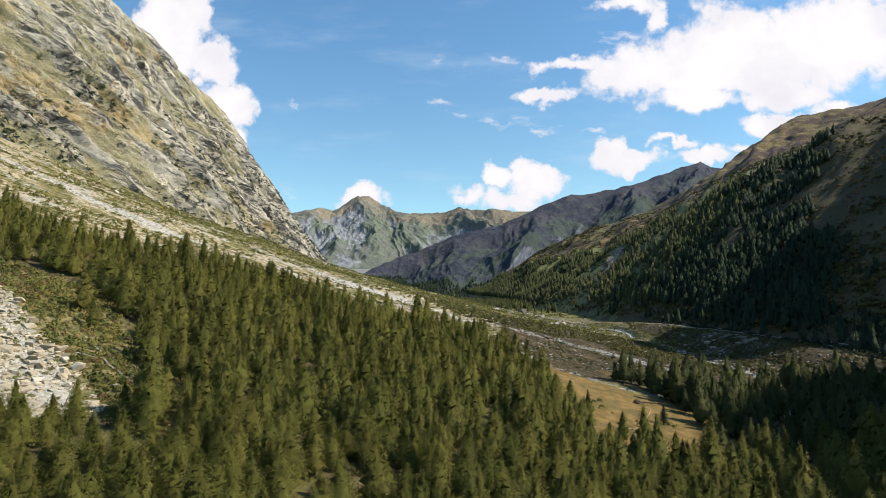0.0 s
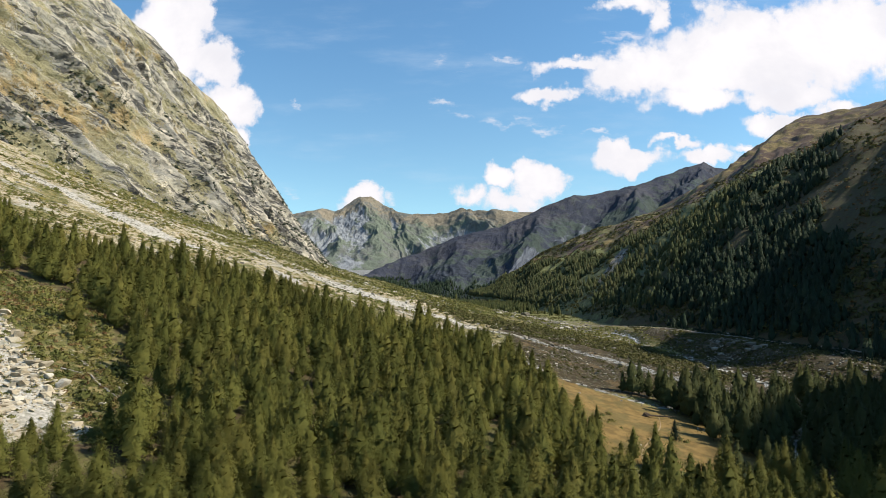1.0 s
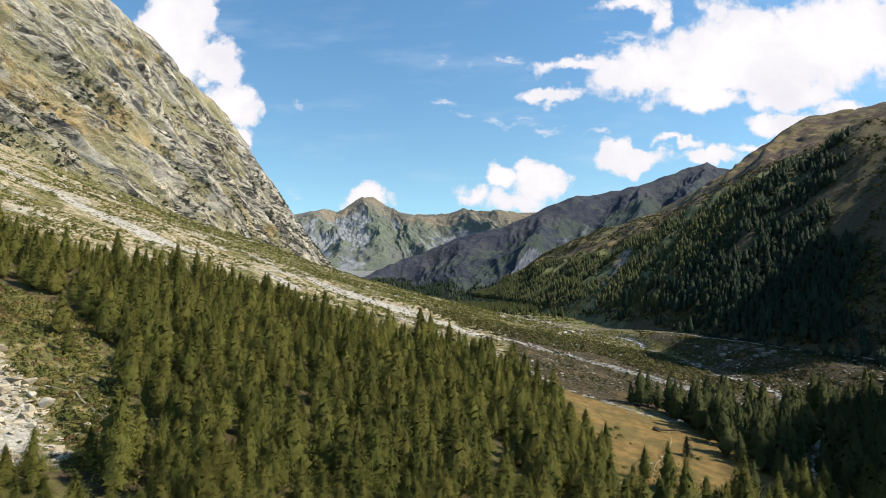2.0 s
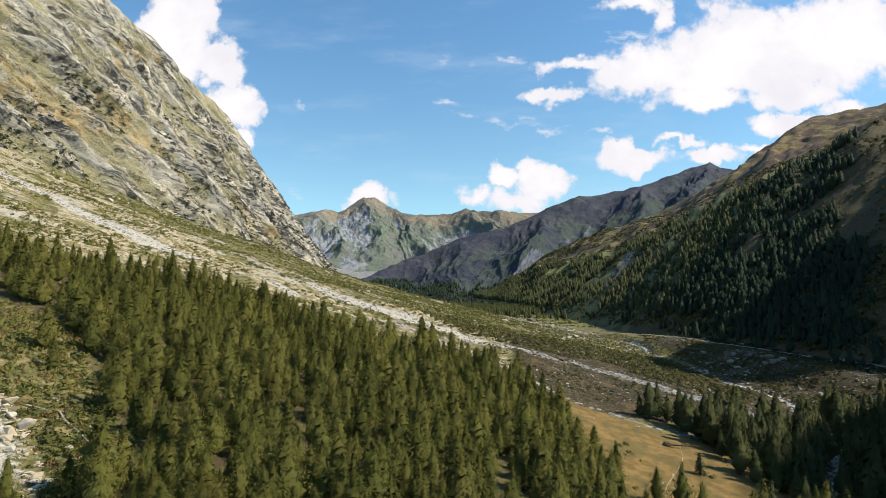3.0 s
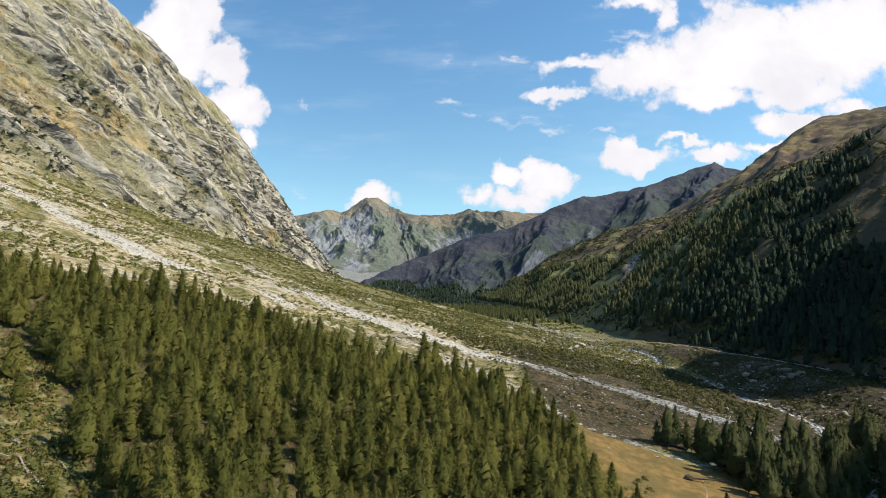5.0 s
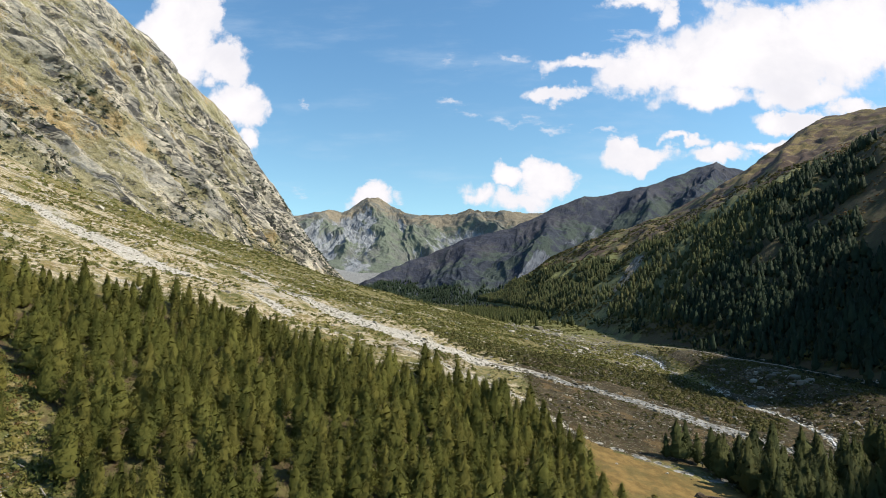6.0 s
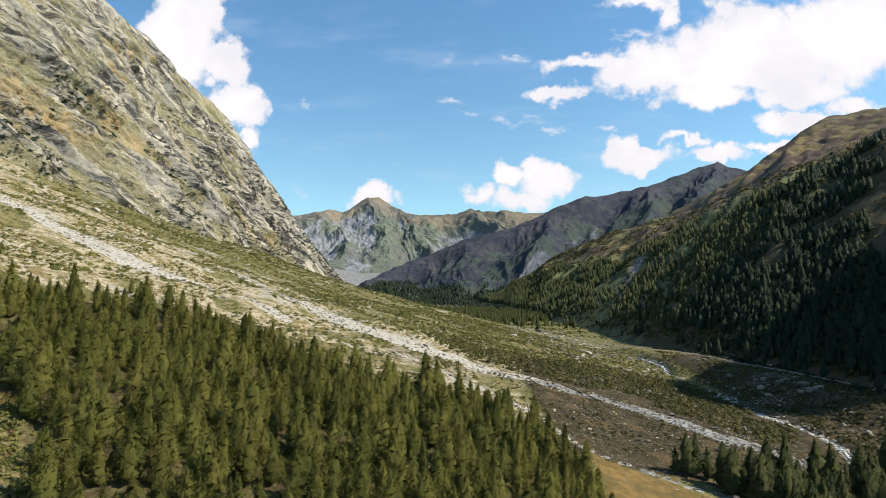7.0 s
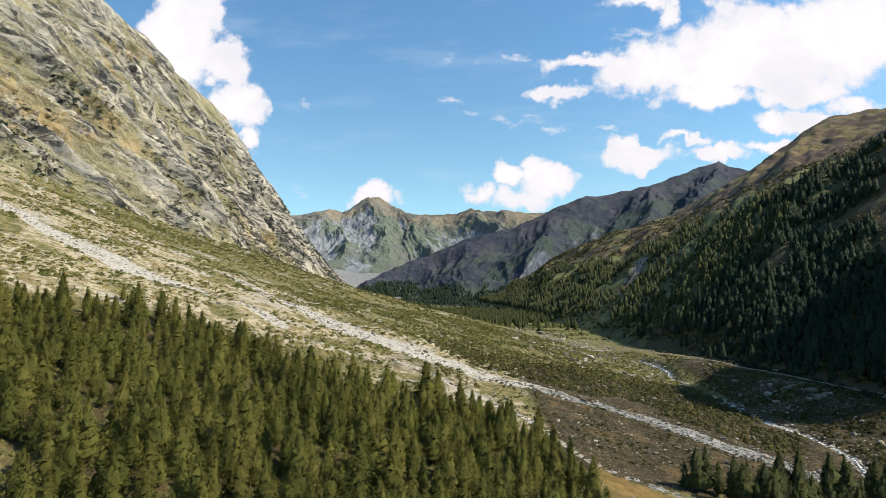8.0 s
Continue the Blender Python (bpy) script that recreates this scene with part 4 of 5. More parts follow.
def rock_shape(seed, fine=False):
    """An angular block: the hull of a few random corners, its edges a little worn where it is seen close."""
    r = np.random.default_rng(seed)
    bm = bmesh.new()
    p = r.normal(0, 1, (18 if fine else 13, 3))
    p = np.sign(p) * np.abs(p / np.abs(p).max(1)[:, None]) ** 0.72
    p *= 0.82 * r.uniform(0.8, 1.0, (len(p), 1)) * np.array([r.uniform(0.95, 1.3), r.uniform(0.7, 1.0), r.uniform(0.5, 0.85)])
    for q in p:
        bm.verts.new(q)
    hull = bmesh.ops.convex_hull(bm, input=bm.verts)
    bmesh.ops.delete(bm, geom=[g for g in hull["geom_interior"] if isinstance(g, bmesh.types.BMVert)], context="VERTS")
    if fine:
        bmesh.ops.bevel(bm, geom=list(bm.edges), offset=0.05, segments=1, affect="EDGES")
    bmesh.ops.triangulate(bm, faces=list(bm.faces))
    bm.verts.index_update()
    v = np.array([tuple(q.co) for q in bm.verts])
    f = np.array([[q.index for q in face.verts] for face in bm.faces])
    bm.free()
    v[:, 2] += 0.2
    return v, f, None


ROCKS = [rock_shape(100 + i) for i in range(16)]


def shrub_shape(seed, n=54, flat=0.6, size=0.28):
    r = np.random.default_rng(seed)
    d = r.normal(0, 1, (n, 3))
    d /= np.linalg.norm(d, axis=1)[:, None]
    c = d * (r.uniform(0.45, 1.0, (n, 1)) * (1 + 0.35 * np.sin(3 * np.arctan2(d[:, 1:2], d[:, 0:1]) + seed)))
    c[:, 2] = np.abs(c[:, 2]) * flat * 1.4 + 0.02
    t = r.normal(0, 1, (n, 3)) + d
    t /= np.linalg.norm(t, axis=1)[:, None]
    face = d + np.array([0, 0, 0.6]) + r.normal(0, 0.4, (n, 3))
    face /= np.linalg.norm(face, axis=1)[:, None]
    t -= face * (t * face).sum(1)[:, None]
    t /= np.linalg.norm(t, axis=1)[:, None]
    w_ = np.cross(face, t)
    g = size * r.uniform(0.6, 1.3, (n, 1))
    return loose(outward(np.stack([c + t * g, c - t * g * 0.5 + w_ * g * 0.6, c - t * g * 0.5 - w_ * g * 0.6], 1), 0.2, 0.7))


SHRUBS = [shrub_shape(i) for i in range(6)]
LOW_SHRUBS = [shrub_shape(20 + i, 34, 0.5, 0.36) for i in range(6)]


def scatter(poly, spacing, seed, keep=None):
    """Uneven places over a polygon, about spacing metres apart."""
    r = np.random.default_rng(seed)
    p = np.array(poly)
    xs, ys = np.meshgrid(np.arange(p[:, 0].min(), p[:, 0].max(), spacing), np.arange(p[:, 1].min(), p[:, 1].max(), spacing))
    x = (xs + r.uniform(-0.48, 0.48, xs.shape) * spacing).ravel()
    y = (ys + r.uniform(-0.48, 0.48, ys.shape) * spacing).ravel()
    ok = in_poly(x, y, poly)
    if keep is not None:
        ok &= keep(x, y, r)
    return x[ok], y[ok]


# ---- the larch wood ----
def wooded(x, y, r):
    ok = ~in_poly(x, y, CLEARING) & (fbm(x, y, 28, 3, 61) > np.where(x > -40, -0.75, -0.52))
    d, half = near_line(x, y, RIVER)
    return ok & (d > half + 1) & (x > -0.85 * y - 30) & (x < 0.9 * y + 25) & (y > 94 + 0.25 * x) & (y > 74)


tx, ty = scatter(WOOD, 5.9, 3, wooded)
ex_, ey_ = scatter([(-110, 290), (-88, 304), (-62, 304), (-36, 306), (-10, 309), (14, 306), (34, 282), (42, 258), (22, 240), (-60, 256)], 6.8, 67, wooded)
tx, ty = np.concatenate([tx, ex_]), np.concatenate([ty, ey_])
rx_, ry_ = scatter(RIVERSIDE, 5.6, 5, lambda x, y, r: (near_line(x, y, RIVER)[0] > near_line(x, y, RIVER)[1] + 0.8) & (r.random(len(x)) < 0.92))
tx, ty = np.concatenate([tx, rx_]), np.concatenate([ty, ry_])
# single trees: by the meadow's far edge, along the wood's upper rim, in the clearing
for ax, ay in ((77, 277), (81, 277), (85, 279), (92, 266), (95, 264), (99, 262), (48, 205), (57, 197), (62, 192), (71, 189), (80, 190), (88, 196), (-12, 300), (-8, 304), (2, 300), (30, 296), (33, 268), (-130, 330), (-122, 338), (-148, 330), (-120, 205), (-112, 196), (-104, 122), (-92, 120), (-84, 124), (-96, 112)):
    tx, ty = np.append(tx, ax), np.append(ty, ay)
high = np.clip(rng.normal(12.8, 2.8, len(tx)), 6, 19) * np.where((tx < 40) & (ty > 235), 0.88, np.where(in_poly(tx, ty, RIVERSIDE), 1.12, 1.0)) * np.where((tx < -60) & (ty < 132), 0.7, 1.0)
tz = ground_z(tx, ty) - 0.15
order = np.argsort(ty + 0.25 * np.abs(tx))
near, rest = order[:300], order[300:]

# kinds of larch, built once; a place in the nearest part of the wood takes a copy
KINDS = []
for k in range(7):
    h = 14.5
    base = new("larch_tree")
    base.empty_display_size = 0.5
    part_trunk = new("trunk", trunk_mesh("larch_trunk", h, 0.24, seed=k))
    part_crown = new("crown", crown_mesh("larch_crown", crown_arrays(h, 5.8 + 0.4 * (k % 3), 105, 40, 0.29, 200 + k, 0.08 + 0.03 * (k % 3), 0.3 + 0.06 * (k % 2), 0.36, 0.46, 20, 11), LARCH))
    part_trunk.parent, part_crown.parent = base, base
    tagged(base, "tall feathery green larch standing in the wood", "tree", "larches of the wood")
    KINDS.append(base)
for n, i in enumerate(near):
    kind, s = KINDS[n % 7], high[i] / 14.5
    squeeze = rng.uniform(0.9, 1.2)
    m = pose(tx[i], ty[i], tz[i], rng.normal(0, 1.5), rng.normal(0, 1.5), rng.uniform(0, 360)) @ Matrix.Diagonal((s * squeeze, s * squeeze, s, 1))
    ob = kind if n < 7 else copy_thing(kind, m)
    ob.matrix_world = m
far_crowns = [loose(crown_arrays(14.5, 5.8 + 0.35 * (k % 3), 68, 19, 0.40, 300 + k, 0.08, 0.3, 0.38, 0.46, 15, 9)) for k in range(8)]
trunk_v = np.array([(0.2 * math.cos(a) * f, 0.2 * math.sin(a) * f, z) for z, f in ((-0.6, 1.2), (5, 0.75), (13, 0.15)) for a in (0, 2.09, 4.19)])
trunk_f = np.array([(i * 3 + k, i * 3 + (k + 1) % 3, i * 3 + 3 + (k + 1) % 3, i * 3 + 3 + k) for i in range(2) for k in range(3)])
rows = np.stack([tx, ty, tz, high / 14.5, rng.uniform(0, 6.28, len(tx)), rng.random(len(tx)), rng.uniform(0.9, 1.2, len(tx))], -1)[rest]
by_river = ((in_poly(rows[:, 0], rows[:, 1], RIVERSIDE) | (rows[:, 0] > 58 + 0.1 * rows[:, 1])) & (rows[:, 1] > 192)) | ((rows[:, 0] > 62) & (rows[:, 1] > 250))
put_many("river_stand", [loose(crown_arrays(14.5, 4.8 + 0.3 * (k % 3), 54, 12, 0.50, 350 + k, 0.08, 0.3, 0.36, 0.6, 11, 8)) for k in range(6)], rows[by_river], SHADED_RIVER_CONIFER, "dark conifer stand along the river bank, some shade put into its tone", "forest")
put_many("larch_wood", far_crowns, rows[~by_river], LARCH, "dense stand of feathery green larches on the fan", "forest")
put_many("larch_stems", [(trunk_v, trunk_f, None)], rows, BARK, "brown trunks of the larch stand", "forest")


# ---- woods of the far slope ----
def on_loft(p, n, seed, keep):
    """Places spread over a mountainside, picked by u along it and v up it."""
    r = np.random.default_rng(seed)
    u, v = r.random(n), r.random(n)
    i, j = u * (p.shape[0] - 2), v * (p.shape[1] - 13) + 7
    a, b = i.astype(int), j.astype(int)
    q = p[a, b] + (p[a + 1, b] - p[a, b]) * (i - a)[:, None] + (p[a, b + 1] - p[a, b]) * (j - b)[:, None]
    ok = keep(q[:, 0], q[:, 1], q[:, 2], r)
    return q[ok]


def slope_wood(x, y, z, r):
    top = np.interp(y, [300, 500, 650, 800, 1000, 1300, 1600, 1900], [120, 150, 185, 190, 165, 125, 90, 60])
    gaps = fbm(x + 0.3 * z, y, 90, 4, 71)
    return (z < top + 30 * gaps) & ((z > -10) | (y < 600)) & (gaps > np.where(y > 860, 0.0 - 0.3 * ramp(z, 90, 40), -0.3 - 0.5 * ramp(z, 110, 30))) & (y > 380) & (x < 0.63 * y + 30 * gaps - 6) & (near_line(x, y, [(350, 1215, 8), (325, 1165, 8), (285, 1110, 4)])[0] > 20)


q = on_loft(MB, 34000, 9, slope_wood)
rows = np.concatenate([q[:, :2], q[:, 2:3] - 0.5, (rng.normal(13, 3, (len(q), 1)).clip(5, 19)) / 14.5, rng.uniform(0, 6.28, (len(q), 1)), rng.random((len(q), 1)), rng.uniform(0.9, 1.25, (len(q), 1))], -1)
slope_crowns = [loose(crown_arrays(14.5, 4.4, 18, 3, 1.1, 400 + k, 0.03, 0.3, 0.4, 0.75, 6, 6)) for k in range(6)]
# trees on the shaded stretch get near-black needles as painted shade, the others green
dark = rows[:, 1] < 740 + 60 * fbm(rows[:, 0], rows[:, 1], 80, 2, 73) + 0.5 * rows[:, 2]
put_many("spruce_wood", [loose(crown_arrays(14.5, 4.4, 20, 3, 1.1, 430 + k, 0.03, 0.35, 0.4, 0.75, 6, 6)) for k in range(6)], rows[dark], SPRUCE_AND_SHADE, "conifer forest on the mountainside, its shade put into near-black needles", "forest")
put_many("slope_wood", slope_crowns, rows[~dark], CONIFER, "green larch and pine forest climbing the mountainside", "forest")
# the belt of trees across the valley
bx, by = scatter([(-75, 690), (0, 760), (70, 860), (150, 950), (215, 900), (200, 1250), (190, 1500), (60, 1600), (-90, 1500), (-70, 900)], 7.5, 13, lambda x, y, r: (fbm(x, y, 120, 3, 77) > -0.5) & (r.random(len(x)) < np.where(y > 1180 + 0.5 * (x - 60), 0.95, np.where(y > 1000, 0.06, 0.0))))
rows = np.stack([bx, by, ground_z(bx, by) - 0.3, rng.normal(14, 3.2, len(bx)).clip(6, 20) / 14.5, rng.uniform(0, 6.28, len(bx)), rng.random(len(bx)), rng.uniform(0.9, 1.2, len(bx))], -1)
put_many("valley_wood", slope_crowns, rows, DARK_CONIFER, "belt of conifers across the upper valley floor", "forest")

bx, by = scatter([(-60, 1300), (190, 1250), (170, 1500), (120, 1700), (60, 1850), (-60, 1700)], 13, 61, lambda x, y, r: fbm(x, y, 120, 3, 75) > -0.5)
rows = np.stack([bx, by, ground_z(bx, by) - 0.3, rng.normal(13, 2.5, len(bx)) / 14.5, rng.uniform(0, 6.28, len(bx)), rng.random(len(bx)), rng.uniform(0.9, 1.2, len(bx))], -1)
put_many("upper_wood", slope_crowns, rows, DARK_CONIFER, "dark conifers on the floor of the upper valley", "forest")
# conifers on the foot of the shaded ridge
q = on_loft(MC, 12000, 15, lambda x, y, z, r: (z < 50 + 40 * fbm(x, y, 150, 3, 79)) & (x > -330) & (x < 330) & (r.random(len(x)) < 0.8))
rows = np.concatenate([q, rng.normal(0.95, 0.15, (len(q), 1)), rng.uniform(0, 6.28, (len(q), 1)), rng.random((len(q), 1)), np.full((len(q), 1), 1.15)], -1)
put_many("ridge_wood", [loose(crown_arrays(14.5, 4.2, 8, 2, 1.4, 450 + k, 0.03, 0.3, 0.45, 0.85, 6, 6)) for k in range(4)], rows, SPRUCE_AND_SHADE, "far dark conifer wood at the ridge's foot", "forest")

# ---- lone spruce on the meadow ----
lone = new("spruce_tree")
lone.location = (80, 225, float(ground_z(80, 225)))
for nm, me in (("trunk", trunk_mesh("spruce_trunk", 7.0, 0.2, seed=31)), ("crown", crown_mesh("spruce_crown", crown_arrays(7.2, 2.5, 110, 26, 0.26, 900, 0.03, 0.5), SPRUCE_AND_SHADE))):
    new(nm, me).parent = lone
tagged(lone, "small dark spruce alone on the dry meadow", "tree")

# ---- boulders and rubble ----
def stone_rows(x, y, size, seed, sink=0.1):
    r = np.random.default_rng(seed)
    return np.stack([x, y, ground_z(x, y) - sink * size, size, r.uniform(0, 6.28, len(x)), r.random(len(x)), r.uniform(0.8, 1.25, len(x))], -1)


SCREE = [(-330, 200), (-150, 208), (-128, 190), (-108, 175), (-94, 163), (-80, 149), (-80, 143), (-98, 138), (-330, 150)]
sx, sy = scatter(SCREE, 1.0, 17, lambda x, y, r: (x > -0.78 * y - 25) & (fbm(x, y, 16, 3, 83) > -0.5))
put_many("scree", ROCKS, stone_rows(sx, sy, np.clip(rng.lognormal(-0.85, 0.62, len(sx)), 0.2, 2.2), 1), SCREE_STONE, "pale granite blocks heaped in a clearing", "rocks")
gx_, gy_, gs_ = [], [], []
for line, per, big in ((GULLY, 4.0, 0.5), (SCAR, 3.5, 0.45), (WASH, 3, 0.3), (RIVER[:13], 3, 0.6)):
    for (ax, ay, aw), (bx_, by_, bw) in zip(line, line[1:]):
        n = int(math.hypot(bx_ - ax, by_ - ay) * per)
        s = rng.random(n)
        o = rng.normal(0, 0.75, n) * (aw + 1.5)
        dx, dy = bx_ - ax, by_ - ay
        l = math.hypot(dx, dy)
        gx_.append(ax + s * dx + o * dy / l), gy_.append(ay + s * dy - o * dx / l), gs_.append(np.clip(rng.lognormal(math.log(big), 0.5, n), 0.25, 2.0))
gx_, gy_, gs_ = np.concatenate(gx_), np.concatenate(gy_), np.concatenate(gs_)
low = (gx_ > 15) & (near_line(gx_, gy_, RIVER)[0] > 6)
put_many("stream_stones", ROCKS, stone_rows(gx_[~low], gy_[~low], gs_[~low], 2), STONE, "pale stones along the gullies and the river", "rocks")
put_many("gully_stones", ROCKS, stone_rows(gx_[low], gy_[low], gs_[low], 29), DARK_STONE, "grey rubble along the lower gully", "rocks")
fx, fy = scatter([(20, 290), (150, 300), (235, 300), (262, 400), (240, 520), (200, 680), (195, 860), (100, 900), (40, 760), (60, 520), (10, 400)], 3.2, 19, lambda x, y, r: (r.random(len(x)) < np.where((y < 400) & (x < 175), 0.5, 1.0) * (0.25 + 0.6 * ramp(fbm(x, y, 60, 3, 81), -0.1, 0.5))) & (near_line(x, y, ROAD)[0] > 3.5))
put_many("valley_rubble", ROCKS, stone_rows(fx, fy, np.clip(rng.lognormal(-0.75, 0.6, len(fx)), 0.2, 2.4) * np.where(fy < 395, 0.8, 1.1), 3, 0.12), DARK_STONE, "weathered boulders strewn over the valley floor", "rocks")

lx, ly = scatter([(30, 292), (150, 300), (180, 300), (250, 310), (250, 430), (190, 470), (172, 390), (110, 362), (30, 392)], 2.6, 71, lambda x, y, r: (r.random(len(x)) < 0.10 + 0.5 * ramp(fbm(x, y, 30, 3, 107), 0.0, 0.5)) & (near_line(x, y, ROAD)[0] > 3))
put_many("heath_stones", ROCKS, stone_rows(lx, ly, np.clip(rng.lognormal(-1.0, 0.55, len(lx)), 0.15, 1.6), 19, 0.1), STONE, "small pale stones over the brown heath", "rocks")
# the field of pale boulders on the valley floor
lx, ly = scatter([(62, 500), (150, 500), (168, 560), (166, 860), (150, 980), (90, 960), (50, 760)], 4.2, 69, lambda x, y, r: (r.random(len(x)) < 0.2 + 0.6 * ramp(fbm(x, y, 45, 3, 103), -0.1, 0.5)) & (near_line(x, y, RIVER)[0] > 3))
put_many("boulder_field", ROCKS, stone_rows(lx, ly, np.clip(rng.lognormal(-0.2, 0.6, len(lx)), 0.35, 3.2), 18, 0.2), STONE, "pale boulders among the shrubs of the valley floor", "rocks")

# loose stones over the fan
lx, ly = scatter([(-330, 310), (-165, 296), (-118, 325), (-60, 300), (10, 300), (40, 380), (60, 520), (30, 700), (-150, 760), (-330, 620)], 3.3, 47, lambda x, y, r: r.random(len(x)) < 0.25 + 0.6 * ramp(fbm(x, y, 30, 3, 85), -0.1, 0.4))
put_many("fan_stones", ROCKS, stone_rows(lx, ly, np.clip(rng.lognormal(-0.9, 0.6, len(lx)), 0.2, 2.0), 11, 0.2), STONE, "scattered pale stones over the scree fan", "rocks")

# blocks and scrub under the rock face
TALUS = [(-520, 420), (-440, 560), (-390, 700), (-330, 900), (-270, 1150), (-170, 1380), (-130, 1300), (-190, 1050), (-240, 850), (-280, 650), (-330, 480), (-400, 400)]
lx, ly = scatter(TALUS, 7.5, 63, lambda x, y, r: r.random(len(x)) < 0.25 + 0.6 * ramp(fbm(x, y, 60, 3, 87), -0.2, 0.4))
put_many("talus", ROCKS, stone_rows(lx, ly, np.clip(rng.lognormal(0.0, 0.6, len(lx)), 0.5, 4.5), 16, 0.2), STONE, "pale blocks fallen from the rock face", "rocks")
lx, ly = scatter(TALUS, 7.0, 65, lambda x, y, r: fbm(x, y, 70, 4, 89) + 0.5 * r.random(len(x)) > 0.12)
put_many("talus_scrub", LOW_SHRUBS, stone_rows(lx, ly, np.clip(rng.lognormal(0.55, 0.45, len(lx)), 0.8, 4.0), 17, 0.1), SHRUB, "olive scrub on the slope under the rock face", "shrubs")
# blocks on the stony floor of the upper valley
lx, ly = scatter([(-420, 1900), (-60, 1900), (60, 1980), (-60, 2080), (-300, 2250), (-520, 2500), (-620, 2300)], 17, 57, lambda x, y, r: r.random(len(x)) < 0.7)
put_many("far_blocks", ROCKS, stone_rows(lx, ly, np.clip(rng.lognormal(1.1, 0.5, len(lx)), 1.5, 8.0), 14, 0.25), DARK_STONE, "grey blocks over the floor of the upper valley", "rocks")

# ---- shrubs ----
hx, hy = scatter([(-330, 310), (-165, 300), (-118, 325), (-60, 300), (0, 300), (30, 290), (60, 300), (160, 300), (190, 400), (185, 560), (180, 700), (60, 820), (-60, 720), (-260, 700), (-380, 620), (-330, 450)], 3.4, 23, lambda x, y, r: (fbm(x, y, 45, 4, 91) + 0.35 * r.random(len(x)) > 0.0 - 0.2 * ramp(x, -60, 40) * ramp(y, 380, 430)) & (near_line(x, y, GULLY)[0] > near_line(x, y, GULLY)[1] + 1) & (near_line(x, y, SCAR)[0] > near_line(x, y, SCAR)[1] + 1) & ~((x > 10) & (y < 470)))
rows = stone_rows(hx, hy, np.clip(rng.lognormal(0.05, 0.45, len(hx)), 0.5, 2.6), 4, 0.1)
put_many("shrubs", LOW_SHRUBS, rows, SHRUB, "low green and ochre shrubs on the fan and valley floor", "shrubs")
kx, ky_ = scatter(CLEARING, 1.7, 29, lambda x, y, r: (x > -0.8 * y - 25) & (r.random(len(x)) < np.where(in_poly(x, y, SCREE), 0.22, 0.85)))
rk = np.random.default_rng(41).random(len(kx)) < np.where(ky_ > 204, 0.30, 0.12)
put_many("autumn_shrubs", SHRUBS, stone_rows(kx[rk], ky_[rk], np.full(int(rk.sum()), 1.1), 9, 0.1), RED_SHRUB, "russet bilberry shrubs round the scree", "shrubs")
kx, ky_ = kx[~rk], ky_[~rk]
put_many("clearing_shrubs", SHRUBS, stone_rows(kx, ky_, np.clip(rng.lognormal(0.08, 0.45, len(kx)), 0.45, 2.4) * np.where(in_poly(kx, ky_, SCREE), 0.6, 1.0), 5, 0.1), SHRUB, "low shrubs and tall grass round the scree clearing", "shrubs")
bx, by = scatter([(-60, 470), (0, 425), (60, 400), (110, 480), (120, 620), (90, 800), (0, 800), (-60, 660), (-140, 620), (-140, 500)], 2.9, 83, lambda x, y, r: fbm(x, y, 35, 4, 155) + 0.5 * r.random(len(x)) > 0.08)
put_many("fan_scrub", LOW_SHRUBS, stone_rows(bx, by, np.clip(rng.lognormal(0.1, 0.4, len(bx)), 0.6, 2.2), 25, 0.1), GREEN_SCRUB, "dense green alder scrub beyond the gully", "shrubs")
bx, by = scatter([(-330, 640), (-150, 700), (60, 800), (60, 1000), (-60, 1250), (-160, 1300), (-230, 1100), (-300, 850)], 5.6, 85, lambda x, y, r: fbm(x, y, 60, 4, 157) + 0.5 * r.random(len(x)) > 0.0)
put_many("upper_fan_scrub", LOW_SHRUBS, stone_rows(bx, by, np.clip(rng.lognormal(0.45, 0.4, len(bx)), 0.9, 3.2), 27, 0.1), GREEN_SCRUB, "olive scrub on the back of the fan", "shrubs")
# the dense thicket between the gully and the river, and low growth over the bare slopes
hx, hy = scatter([(66, 392), (110, 370), (150, 332), (172, 372), (166, 440), (168, 500), (110, 500), (40, 470), (-10, 450), (-20, 430), (20, 405)], 2.5, 51, lambda x, y, r: (near_line(x, y, GULLY)[0] > 5.5) & (fbm(x, y, 50, 4, 93) + 0.4 * r.random(len(x)) > -0.12) & (near_line(x, y, RIVER)[0] > 4))
put_many("thicket", LOW_SHRUBS, stone_rows(hx, hy, np.clip(rng.lognormal(0.25, 0.4, len(hx)), 0.7, 2.6), 12, 0.1), THICKET, "dense dark olive thicket between gully and river", "shrubs")
hx, hy = scatter([(182, 300), (255, 300), (250, 430), (225, 540), (190, 640), (176, 560), (182, 400)], 2.9, 59, lambda x, y, r: (near_line(x, y, RIVER)[0] > 4) & (near_line(x, y, ROAD)[0] > 2.5) & (fbm(x, y, 40, 3, 99) + 0.5 * r.random(len(x)) > 0.1))
put_many("bank_thicket", LOW_SHRUBS, stone_rows(hx, hy, np.clip(rng.lognormal(0.1, 0.4, len(hx)), 0.6, 2.2), 15, 0.1), THICKET, "dark low thicket along the river's stony bank", "shrubs")
hx, hy = scatter([(32, 290), (150, 300), (172, 330), (150, 322), (110, 358), (60, 378), (20, 388), (15, 340)], 2.3, 53, lambda x, y, r: (near_line(x, y, GULLY)[0] > 4.5) & (fbm(x, y, 14, 3, 121) + 0.5 * r.random(len(x)) > 0.12))
